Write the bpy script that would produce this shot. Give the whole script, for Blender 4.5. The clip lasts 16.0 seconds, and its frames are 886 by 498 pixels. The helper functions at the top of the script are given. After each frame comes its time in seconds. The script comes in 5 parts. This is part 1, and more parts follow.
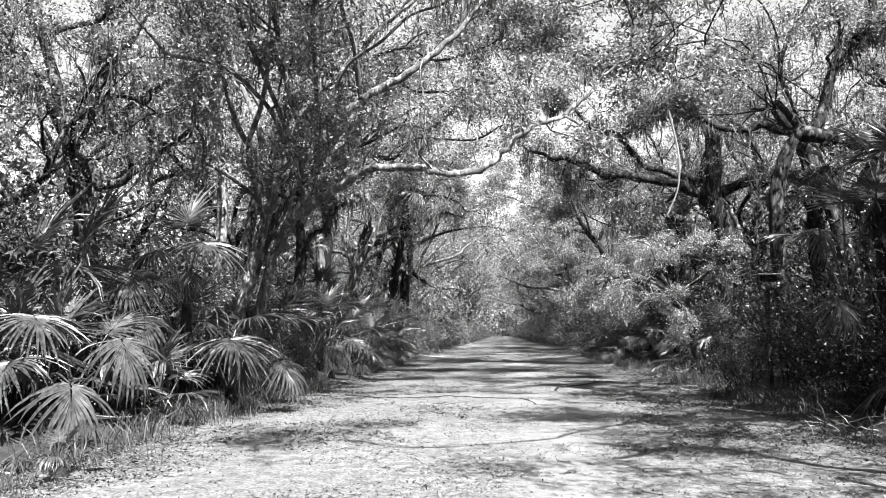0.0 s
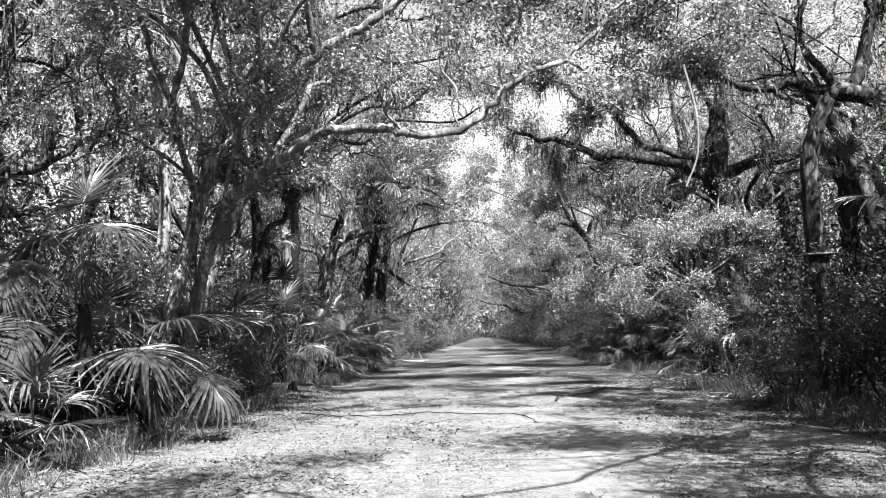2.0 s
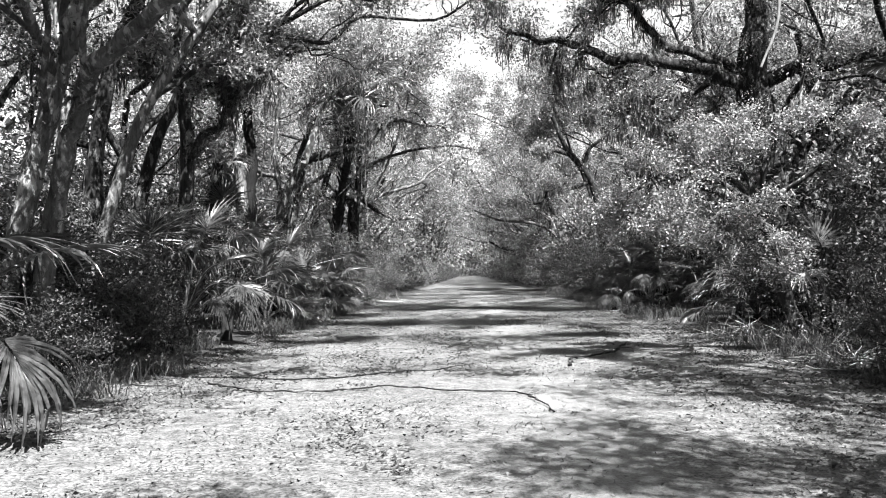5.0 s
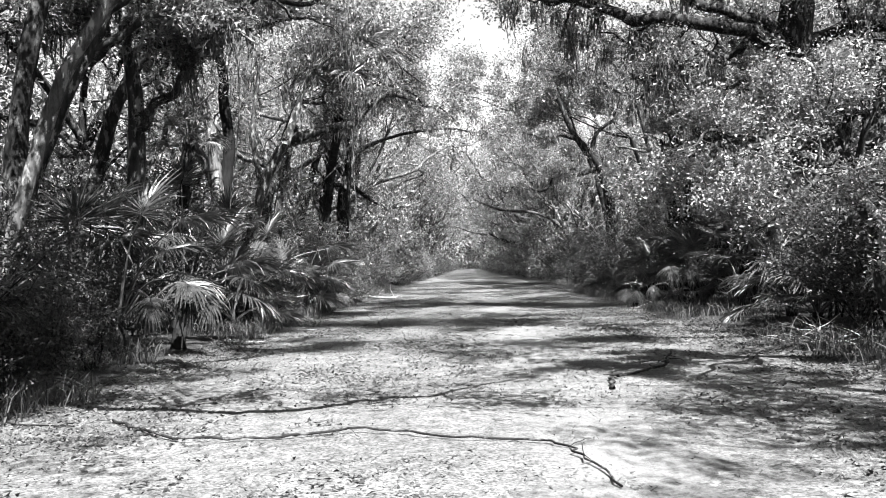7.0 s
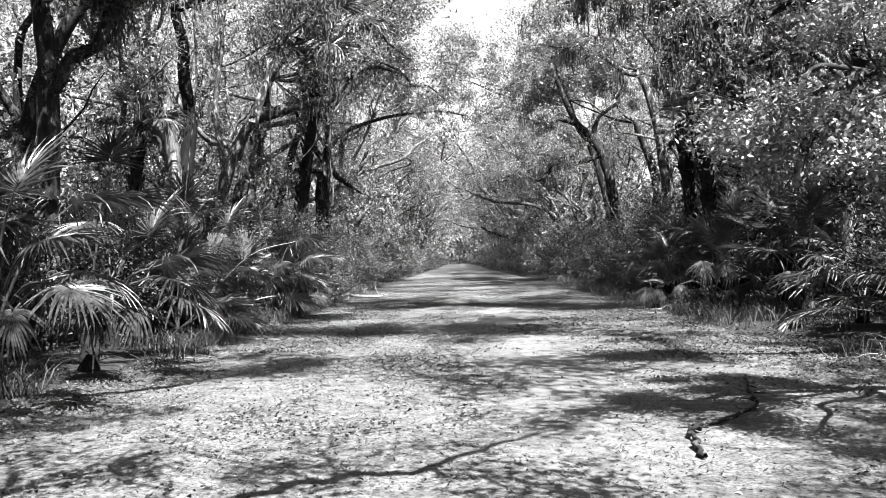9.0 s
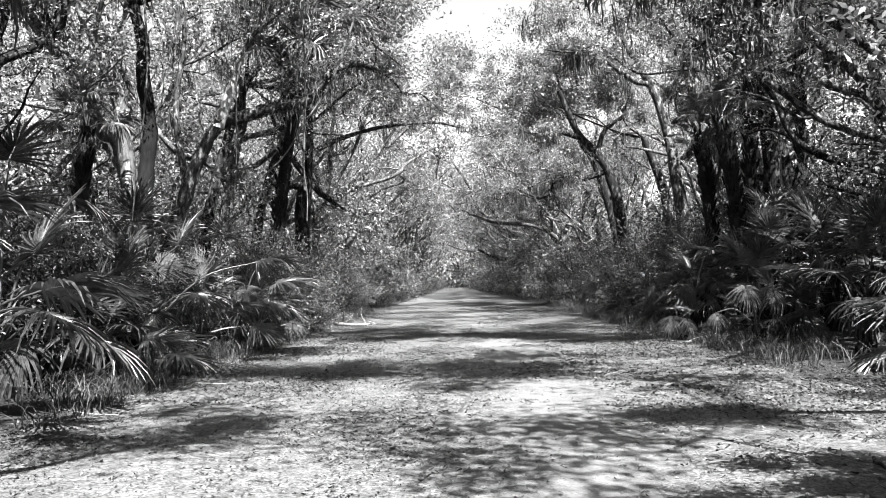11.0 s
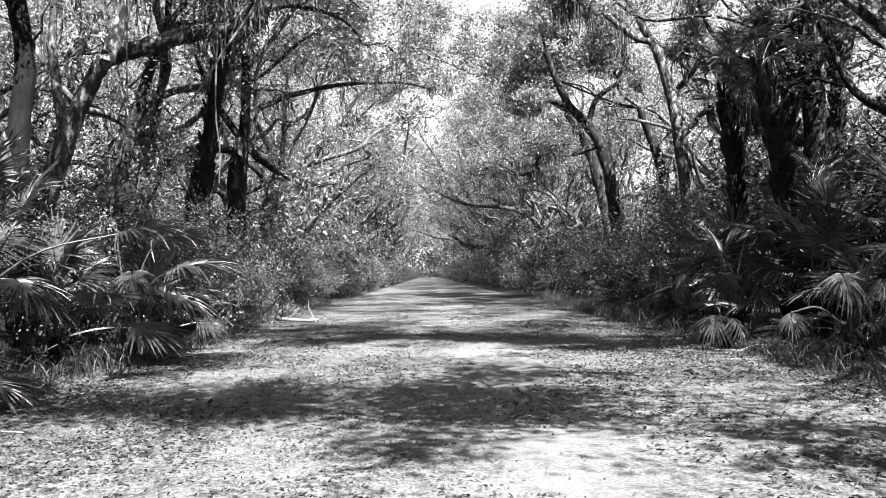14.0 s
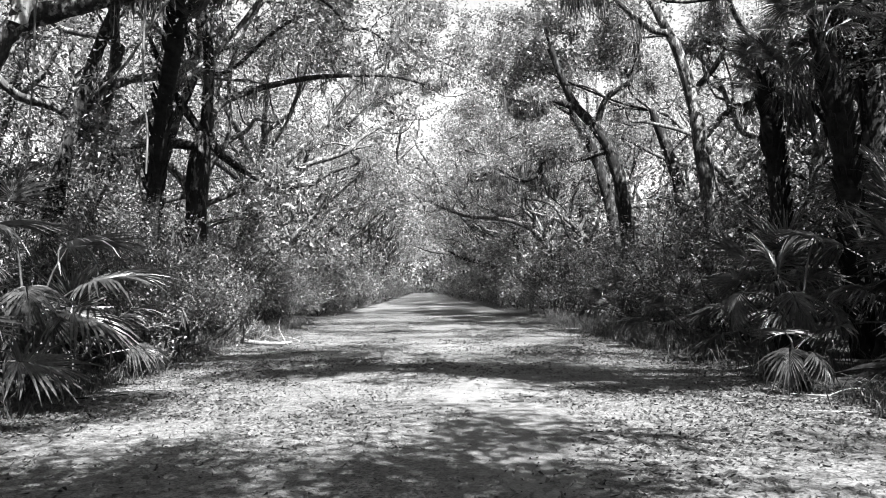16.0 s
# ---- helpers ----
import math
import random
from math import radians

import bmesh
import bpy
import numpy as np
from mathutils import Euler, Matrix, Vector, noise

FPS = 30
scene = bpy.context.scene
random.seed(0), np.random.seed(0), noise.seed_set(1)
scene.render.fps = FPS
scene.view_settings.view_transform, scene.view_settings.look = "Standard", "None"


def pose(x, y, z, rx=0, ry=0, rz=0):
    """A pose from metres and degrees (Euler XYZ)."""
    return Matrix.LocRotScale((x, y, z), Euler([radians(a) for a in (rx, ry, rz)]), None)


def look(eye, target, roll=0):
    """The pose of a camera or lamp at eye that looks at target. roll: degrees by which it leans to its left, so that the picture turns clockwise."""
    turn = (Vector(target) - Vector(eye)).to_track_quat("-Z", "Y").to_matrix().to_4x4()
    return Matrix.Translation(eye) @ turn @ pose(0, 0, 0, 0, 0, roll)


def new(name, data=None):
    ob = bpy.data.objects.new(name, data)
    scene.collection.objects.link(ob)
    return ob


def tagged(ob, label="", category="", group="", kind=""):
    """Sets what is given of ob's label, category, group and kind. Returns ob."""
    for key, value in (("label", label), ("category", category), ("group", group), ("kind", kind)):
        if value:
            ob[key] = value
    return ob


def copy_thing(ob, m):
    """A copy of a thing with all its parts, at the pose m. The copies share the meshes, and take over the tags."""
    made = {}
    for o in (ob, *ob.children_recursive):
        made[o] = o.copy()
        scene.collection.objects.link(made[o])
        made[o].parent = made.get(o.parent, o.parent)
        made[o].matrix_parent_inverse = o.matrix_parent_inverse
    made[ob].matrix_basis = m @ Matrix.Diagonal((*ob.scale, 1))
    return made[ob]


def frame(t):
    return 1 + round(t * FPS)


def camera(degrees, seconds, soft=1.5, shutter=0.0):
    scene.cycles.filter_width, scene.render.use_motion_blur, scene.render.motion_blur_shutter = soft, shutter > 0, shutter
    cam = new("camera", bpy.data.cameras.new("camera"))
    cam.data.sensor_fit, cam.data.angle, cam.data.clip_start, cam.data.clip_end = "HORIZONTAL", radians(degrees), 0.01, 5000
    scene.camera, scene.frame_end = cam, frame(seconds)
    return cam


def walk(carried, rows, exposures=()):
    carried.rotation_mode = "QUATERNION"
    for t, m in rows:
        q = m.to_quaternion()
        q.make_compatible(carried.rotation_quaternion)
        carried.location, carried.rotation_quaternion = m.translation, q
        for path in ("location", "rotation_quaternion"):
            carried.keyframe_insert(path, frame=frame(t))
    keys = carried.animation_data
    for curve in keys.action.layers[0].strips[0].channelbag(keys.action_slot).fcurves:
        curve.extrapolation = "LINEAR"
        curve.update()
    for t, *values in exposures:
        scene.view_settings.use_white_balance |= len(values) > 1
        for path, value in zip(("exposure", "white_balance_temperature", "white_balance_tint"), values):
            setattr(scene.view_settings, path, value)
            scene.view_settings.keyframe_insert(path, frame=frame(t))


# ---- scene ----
cam = camera(56.5, 16.0, soft=1.0)
METRES, EYE, TILT, LEAN, TURN = 26.2, 1.5, 5.7, 0.6, 4.1
ROWS = [
    (0.0, 0.0, 0.0, 0.0, 0.0, 0.0, -0.0),
    (0.5, 0.0019, 0.0331, -0.0035, -0.24, 0.1, 0.28),
    (1.0, 0.0032, 0.0664, -0.0066, -0.58, 0.19, 0.51),
    (1.5, 0.0036, 0.0996, -0.0105, -0.97, 0.31, 0.73),
    (2.0, 0.0049, 0.132, -0.0142, -1.3, 0.17, 1.08),
    (2.5, 0.0065, 0.164, -0.017, -1.7, -0.26, 0.96),
    (3.0, 0.0083, 0.1976, -0.0201, -2.08, -0.88, 0.58),
    (3.5, 0.0098, 0.2339, -0.0239, -2.37, -1.69, 0.23),
    (4.0, 0.0113, 0.2676, -0.0278, -2.53, -2.72, 0.12),
    (4.5, 0.0148, 0.2942, -0.0304, -2.38, -3.73, 0.35),
    (7.0, 0.0212, 0.44, -0.0457, -2.49, -4.63, 0.78),
    (7.5, 0.0232, 0.475, -0.0494, -2.56, -4.77, 0.7),
    (8.0, 0.0246, 0.5085, -0.0523, -2.69, -4.93, 0.65),
    (8.5, 0.0252, 0.5389, -0.0548, -2.93, -5.02, 0.65),
    (9.0, 0.0264, 0.5682, -0.0581, -3.18, -5.0, 0.82),
    (11.5, 0.0418, 0.7163, -0.0731, -3.43, -2.76, 0.89),
    (12.0, 0.0455, 0.7514, -0.0774, -3.59, -2.4, 0.88),
    (12.5, 0.0488, 0.7841, -0.0811, -3.91, -2.73, 0.82),
    (13.0, 0.0516, 0.8134, -0.0844, -4.38, -3.56, 0.84),
    (13.5, 0.0547, 0.8429, -0.0877, -4.79, -4.04, 0.64),
    (14.0, 0.0582, 0.8721, -0.0915, -5.11, -4.07, 0.34),
    (14.5, 0.0615, 0.9015, -0.095, -5.35, -3.77, 0.26),
    (15.0, 0.0652, 0.9316, -0.0983, -5.47, -3.47, 0.08),
    (15.5, 0.0696, 0.962, -0.1006, -5.39, -3.23, 0.05),
    (16.0, 0.0725, 0.9913, -0.1025, -5.33, -3.01, 0.02),
]
walk(cam, [(t, pose(0, 0, EYE, TILT, LEAN, TURN) @ pose(METRES * x, METRES * y, METRES * z, 90 + pitch, roll, yaw)) for t, x, y, z, yaw, pitch, roll in ROWS])

# ---- world, sun, exposure ----
SUN_DIR = Vector((0.32, -0.62, 0.95)).normalized()
world = bpy.data.worlds.new("sky")
scene.world = world
world.use_nodes = True
wn, wl = world.node_tree.nodes, world.node_tree.links
sky = wn.new("ShaderNodeTexSky")
sky.sky_type, sky.sun_disc = "NISHITA", False
sky.dust_density, sky.air_density = 1.0, 1.0
sky.sun_elevation = math.asin(SUN_DIR.z)
sky.sun_rotation = math.atan2(SUN_DIR.x, SUN_DIR.y)
sky_grey = wn.new("ShaderNodeRGBToBW")
wl.new(sky.outputs[0], sky_grey.inputs[0])
wl.new(sky_grey.outputs[0], wn["Background"].inputs[0])
wn["Background"].inputs[1].default_value = 0.054
sun = new("sun", bpy.data.lights.new("sun", "SUN"))
sun.data.energy, sun.data.angle = 5.0, radians(0.4)
sun.matrix_world = look(SUN_DIR * 50, (0, 0, 0))
scene.view_settings.exposure = 2.86


# ---- materials (the whole place is seen in shades of grey) ----
def material(name):
    m = bpy.data.materials.new(name)
    m.use_nodes = True
    return m, m.node_tree.nodes, m.node_tree.links, m.node_tree.nodes["Principled BSDF"]


def ramp(nodes, links, source, stops):
    r = nodes.new("ShaderNodeValToRGB")
    while len(r.color_ramp.elements) < len(stops):
        r.color_ramp.elements.new(0.5)
    for e, (p, v) in zip(r.color_ramp.elements, stops):
        e.position, e.color = p, (v, v, v, 1)
    links.new(source, r.inputs[0])
    return r.outputs[0]


def noise_tex(nodes, links, scale, detail=4, coord="Object", stretch=None):
    n, c = nodes.new("ShaderNodeTexNoise"), nodes.new("ShaderNodeTexCoord")
    n.inputs["Scale"].default_value, n.inputs["Detail"].default_value = scale, detail
    n.inputs["Roughness"].default_value = 0.68
    out = c.outputs[coord]
    if stretch:
        mp = nodes.new("ShaderNodeMapping")
        mp.inputs["Scale"].default_value = stretch
        links.new(out, mp.inputs[0])
        out = mp.outputs[0]
    links.new(out, n.inputs["Vector"])
    return n.outputs[0]


def times(nodes, links, a, b, kind="MULTIPLY"):
    m = nodes.new("ShaderNodeMix")
    m.data_type, m.blend_type = "RGBA", kind
    m.inputs[0].default_value = 1
    links.new(a, m.inputs[6])
    links.new(b, m.inputs[7])
    return m.outputs[2]


def bump(nodes, links, height, bsdf, strength, distance):
    b = nodes.new("ShaderNodeBump")
    b.inputs["Strength"].default_value, b.inputs["Distance"].default_value = strength, distance
    links.new(height, b.inputs["Height"])
    links.new(b.outputs[0], bsdf.inputs["Normal"])


def leaf_material(name, low, high, through_light=0.4, rough=0.45, streak=0.0):
    m, n, l, bsdf = material(name)
    geo = n.new("ShaderNodeNewGeometry")
    tone = ramp(n, l, geo.outputs["Random Per Island"], [(0, low), (0.65, (low + high) * 0.45), (1, high)])
    patch = ramp(n, l, noise_tex(n, l, 0.8, 2), [(0.3, 0.7), (0.7, 1.0)])
    tone = times(n, l, tone, patch)
    # uneven bands put lit and shaded leaflets into the blade's colour
    if streak:
        tone = times(n, l, tone, ramp(n, l, noise_tex(n, l, 13, 3), [(0.4, 1 - streak), (0.6, 1.0)]))
    l.new(tone, bsdf.inputs["Base Color"])
    bsdf.inputs["Roughness"].default_value = rough
    tr, mix = n.new("ShaderNodeBsdfTranslucent"), n.new("ShaderNodeMixShader")
    l.new(tone, tr.inputs[0])
    mix.inputs[0].default_value = through_light
    l.new(bsdf.outputs[0], mix.inputs[1])
    l.new(tr.outputs[0], mix.inputs[2])
    l.new(mix.outputs[0], n["Material Output"].inputs[0])
    return m


def bark_material(name, low, high, grain=(14, 14, 2.5), lichen=0.0):
    m, n, l, bsdf = material(name)
    fine = noise_tex(n, l, 1.0, 6, stretch=grain)
    tone = ramp(n, l, fine, [(0.3, low), (0.7, high)])
    blot = ramp(n, l, noise_tex(n, l, 2.2, 4), [(0.35, 0.55), (0.62, 1.0)])
    tone = times(n, l, tone, blot)
    if lichen:
        spots = ramp(n, l, noise_tex(n, l, 3.0, 7, stretch=(2.2, 2.2, 0.8)), [(0.52, 0.0), (0.60, lichen)])
        tone = times(n, l, tone, spots, "ADD")
    l.new(tone, bsdf.inputs["Base Color"])
    bsdf.inputs["Roughness"].default_value = 0.9
    bsdf.inputs["Specular IOR Level"].default_value = 0.12
    bump(n, l, fine, bsdf, 0.9, 0.03)
    return m


OAK_LEAF = leaf_material("oak_leaf", 0.036, 0.336, 0.30, 0.5)
# lighter than the near shrubs' leaf; distance haze is in its tone
FAR_LEAF = leaf_material("far_leaf", 0.036, 0.264, 0.38, 0.5)
# lighter than the other leaves; the bush's sunlight is partly in its tone
PALE_LEAF = leaf_material("pale_leaf", 0.070, 0.380, 0.25, 0.5)
# near-black: the understorey's shade is put into the leaf colour
SHADED_LEAF = leaf_material("shaded_leaf", 0.005, 0.051, 0.2, 0.55)
PALM_LEAF = leaf_material("palm_leaf", 0.036, 0.120, 0.15, 0.4, 0.65)
DEAD_LEAF = leaf_material("dead_leaf", 0.018, 0.162, 0.12, 0.7)
# darker than dead leaves; ground shade is partly in this tone
SHADE_LITTER = leaf_material("shade_litter_leaf", 0.005, 0.060, 0.05, 0.6)
MOSS = leaf_material("hanging_moss", 0.054, 0.132, 0.35, 0.9)
GRASS = leaf_material("grass_blade", 0.018, 0.096, 0.25, 0.6)
BARK = bark_material("oak_bark", 0.011, 0.056, lichen=0.16)
# real lichen spots on a paler bark; sun on the limb is in its tone
LICHEN_BARK = bark_material("lichened_bark", 0.030, 0.140, lichen=0.16)
# near-black copy of the oak bark; shade on limbs is in its colour
SHADED_BARK = bark_material("shaded_bark", 0.006, 0.026, lichen=0.06)
PALE_BARK = bark_material("weathered_wood", 0.26, 0.50, (20, 20, 2))
PALE_OAK = bark_material("pale_oak_bark", 0.09, 0.24, (20, 20, 2), lichen=0.1)
# black without lichen: the straight tree's shade is put into its bark
BLACK_BARK = bark_material("shaded_black_bark", 0.004, 0.016)
# dead fronds, darkened further for the shade in the palm heads
SHADED_WITHERED = leaf_material("shaded_withered_frond", 0.010, 0.075, 0.1, 0.7, 0.5)
BOOTS = bark_material("palm_boots", 0.006, 0.026, (6, 6, 9))
# lighter copy of the oak leaf; sun and haze are in its tone
LIT_OAK_LEAF = leaf_material("lit_oak_leaf", 0.078, 0.360, 0.36, 0.55)
# lighter copy of the oak bark; haze on far trunks is in it
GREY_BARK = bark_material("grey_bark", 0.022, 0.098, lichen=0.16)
SAPLING_LEAF = leaf_material("sapling_leaf", 0.018, 0.24, 0.28, 0.5)
VINE = bark_material("vine_bark", 0.068, 0.158, (8, 8, 4))


def road_material():
    m, n, l, bsdf = material("sandy_lane")
    sand = ramp(n, l, noise_tex(n, l, 38, 6), [(0.25, 0.125), (0.75, 0.18)])
    broad = ramp(n, l, noise_tex(n, l, 0.55, 4), [(0.3, 0.72), (0.65, 1.0)])
    flecks = ramp(n, l, noise_tex(n, l, 34, 12), [(0.42, 0.34), (0.54, 1.0)])
    # the worn middle track stays clean, litter lies beside it
    sep = n.new("ShaderNodeSeparateXYZ")
    coord = n.new("ShaderNodeTexCoord")
    l.new(coord.outputs["Object"], sep.inputs[0])
    off = n.new("ShaderNodeMath")
    off.operation = "SUBTRACT"
    l.new(sep.outputs[0], off.inputs[0])
    off.inputs[1].default_value = 0.75
    away = n.new("ShaderNodeMath")
    away.operation = "ABSOLUTE"
    l.new(off.outputs[0], away.inputs[0])
    wob = n.new("ShaderNodeMath")
    wob.operation = "MULTIPLY_ADD"
    l.new(noise_tex(n, l, 0.7, 5), wob.inputs[0])
    wob.inputs[1].default_value = 2.4
    l.new(away.outputs[0], wob.inputs[2])
    sc = n.new("ShaderNodeMath")
    sc.operation = "MULTIPLY"
    l.new(wob.outputs[0], sc.inputs[0])
    sc.inputs[1].default_value = 0.46
    side = ramp(n, l, sc.outputs[0], [(0.46, 0.0), (0.9, 1.0)])
    mix = n.new("ShaderNodeMix")
    mix.data_type = "RGBA"
    l.new(side, mix.inputs[0])
    specks = ramp(n, l, noise_tex(n, l, 42, 12), [(0.36, 0.44), (0.5, 0.86)])
    l.new(times(n, l, sand, specks), mix.inputs[6])
    clumps = ramp(n, l, noise_tex(n, l, 5, 9), [(0.38, 0.55), (0.58, 1.0)])
    strewn = times(n, l, times(n, l, sand, flecks), times(n, l, broad, clumps))
    l.new(strewn, mix.inputs[7])
    l.new(mix.outputs[2], bsdf.inputs["Base Color"])
    bsdf.inputs["Roughness"].default_value = 0.95
    bsdf.inputs["Specular IOR Level"].default_value = 0.2
    bump(n, l, noise_tex(n, l, 22, 8), bsdf, 0.7, 0.03)
    return m


def floor_material():
    m, n, l, bsdf = material("forest_floor")
    # litter and soil, with the shade under the trees put into the tone
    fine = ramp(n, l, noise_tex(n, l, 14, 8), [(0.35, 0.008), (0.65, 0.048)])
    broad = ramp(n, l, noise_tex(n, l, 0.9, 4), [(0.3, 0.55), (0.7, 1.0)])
    l.new(times(n, l, fine, broad), bsdf.inputs["Base Color"])
    bsdf.inputs["Roughness"].default_value = 0.95
    bsdf.inputs["Specular IOR Level"].default_value = 0.2
    bump(n, l, noise_tex(n, l, 16, 7), bsdf, 0.8, 0.05)
    return m


ROAD, FLOOR = road_material(), floor_material()


# ---- mesh helpers ----
class Soup:
    """Collects quads and tubes into one mesh."""

    def __init__(self):
        self.v, self.f, self.t, self.n = [], [], [], 0

    def add(self, verts, faces):
        self.v.append(np.asarray(verts, dtype=float))
        self.f.append(np.asarray(faces, dtype=int) + self.n)
        self.n += len(verts)

    def tris(self, corners):
        k = len(corners)
        if k:
            self.v.append(corners.reshape(-1, 3))
            self.t.append(np.arange(3 * k).reshape(-1, 3) + self.n)
            self.n += 3 * k

    def quads(self, corners):
        k = len(corners)
        if k:
            self.add(corners.reshape(-1, 3), np.arange(4 * k).reshape(-1, 4))

    def tube(self, path, radii, sides, knobs=0.0, rng=None):
        path = np.asarray(path, dtype=float)
        k = len(path)
        tan = np.gradient(path, axis=0)
        tan /= np.linalg.norm(tan, axis=1)[:, None] + 1e-9
        ref = np.array([0.0, 0.0, 1.0]) if abs(tan[:, 2]).mean() < 0.8 else np.array([1.0, 0.0, 0.0])
        a = np.cross(tan, ref)
        a /= np.linalg.norm(a, axis=1)[:, None] + 1e-9
        b = np.cross(tan, a)
        ang = np.linspace(0, 2 * math.pi, sides, endpoint=False)
        rad = np.repeat(np.asarray(radii, dtype=float)[:, None], sides, axis=1)
        if knobs:
            rad = rad * (1 + knobs * rng.uniform(-1, 1, rad.shape))
        ring = path[:, None] + rad[..., None] * (np.cos(ang)[None, :, None] * a[:, None] + np.sin(ang)[None, :, None] * b[:, None])
        i, j = np.meshgrid(np.arange(k - 1), np.arange(sides), indexing="ij")
        nj = (j + 1) % sides
        f = np.stack([i * sides + j, i * sides + nj, (i + 1) * sides + nj, (i + 1) * sides + j], -1).reshape(-1, 4)
        self.add(ring.reshape(-1, 3), f)
        if sides == 4:
            self.add(ring[-1], [[0, 1, 2, 3]])

    def mesh(self, name, mat, smooth=True):
        me = bpy.data.meshes.new(name)
        v = np.concatenate(self.v)
        f = np.concatenate(self.f) if self.f else np.zeros((0, 4), int)
        t = np.concatenate(self.t) if self.t else np.zeros((0, 3), int)
        me.vertices.add(len(v))
        me.vertices.foreach_set("co", v.ravel())
        loops = np.concatenate([f.ravel(), t.ravel()])
        me.loops.add(len(loops))
        me.loops.foreach_set("vertex_index", loops)
        me.polygons.add(len(f) + len(t))
        me.polygons.foreach_set("loop_start", np.concatenate([np.arange(len(f)) * 4, f.size + np.arange(len(t)) * 3]))
        me.polygons.foreach_set("use_smooth", np.full(len(f) + len(t), smooth))
        me.materials.append(mat)
        me.update(calc_edges=True)
        return me


def part(name, me, parent, label=""):
    ob = new(name, me)
    ob.parent = parent
    return tagged(ob, label=label)


def thing(name, at, label, category, group="", kind=""):
    ob = new(name)
    ob.empty_display_size = 0.2
    ob.matrix_basis = at
    return tagged(ob, label, category, group, kind)


def curve(points, per=6):
    """A smooth line through the points (Catmull-Rom)."""
    p = np.asarray(points, dtype=float)
    p = np.vstack([2 * p[0] - p[1], p, 2 * p[-1] - p[-2]])
    t = np.linspace(0, 1, per, endpoint=False)[:, None]
    out = []
    for a, b, c, d in zip(p, p[1:], p[2:], p[3:]):
        out.append(0.5 * (2 * b + (c - a) * t + (2 * a - 5 * b + 4 * c - d) * t**2 + (3 * b - a - 3 * c + d) * t**3))
    return np.vstack([*out, p[-2:-1]])


def crooked(points, rng, amount):
    """The same line with an oak's elbows."""
    p = curve(points, 2)
    p[1:-1] += rng.normal(0, amount, (len(p) - 2, 3))
    return curve(p, 4)


def unit(v):
    return v / (np.linalg.norm(v, axis=-1, keepdims=True) + 1e-9)


def wander(start, way, length, steps, rng, crook, lift):
    p, d, out = np.array(start, dtype=float), unit(np.array(way, dtype=float)), [np.array(start, dtype=float)]
    for _ in range(steps):
        d = unit(d + rng.normal(0, crook, 3) + np.array([0, 0, lift]))
        p = p + d * length / steps
        out.append(p)
    return np.array(out)


def leaves(soup, points, count, size, rng, jitter, flat=0.3, aspect=0.55, tuft=12, spread=1.5, broad=False):
    """Many small pointed leaves in tufts round the points."""
    if not len(points):
        return
    hubs = max(1, count // tuft)
    c = points[rng.integers(0, len(points), hubs)] + rng.normal(0, jitter, (hubs, 3)) * (1, 1, 0.7)
    c = np.repeat(c, tuft, axis=0)
    count = len(c)
    off = rng.normal(0, size * spread, (count, 3)) * (1, 1, 0.6)
    if tuft >= 100:
        off *= np.repeat(rng.uniform(0.4, 1.9, (hubs, 3)), tuft, axis=0)
    c = c + off
    u = rng.normal(0, 1, (count, 3))
    u[:, 2] = u[:, 2] * 0.7 - 0.25
    u = unit(u)
    w = rng.normal(0, 1, (count, 3))
    w[:, 2] *= flat
    v = unit(np.cross(u, np.cross(w, u)))
    s = size * rng.uniform(0.55, 1.35, (count, 1))
    a, b = u * s * 0.5, v * s * 0.5 * aspect
    if broad:
        soup.quads(np.stack([c - a, c + b - a * 0.1, c + a * 1.1, c - b - a * 0.1], axis=1))
    else:
        soup.tris(np.stack([c - a * 0.8 + b, c + a * 1.2, c - a * 0.8 - b], axis=1))


def strands(soup, points, count, rng, longest, width=0.02):
    """Hanging moss: narrow ribbons in two bent lengths."""
    if not len(points) or not count:
        return
    hub = points[rng.integers(0, len(points), max(1, count // 7))] + rng.normal(0, 0.08, (max(1, count // 7), 3))
    top = np.repeat(hub, 7, axis=0) + rng.normal(0, 0.09, (len(hub) * 7, 3))
    k = len(top)
    length = np.repeat(rng.uniform(0.2, 1, (len(hub), 1)), 7, axis=0) * rng.uniform(0.5, 1, (k, 1)) * longest
    ang = rng.uniform(0, math.pi, k)
    side = np.stack([np.cos(ang), np.sin(ang), np.zeros(k)], 1) * width * rng.uniform(0.5, 1.3, (k, 1))
    mid = top + rng.normal(0, 0.04, (k, 3)) - np.hstack([np.zeros((k, 2)), length * 0.5])
    low = mid + rng.normal(0, 0.05, (k, 3)) - np.hstack([np.zeros((k, 2)), length * 0.5])
    soup.quads(np.stack([top - side * 0.6, top + side * 0.6, mid + side, mid - side], 1))
    soup.quads(np.stack([mid - side, mid + side, low + side * 0.25, low - side * 0.25], 1))


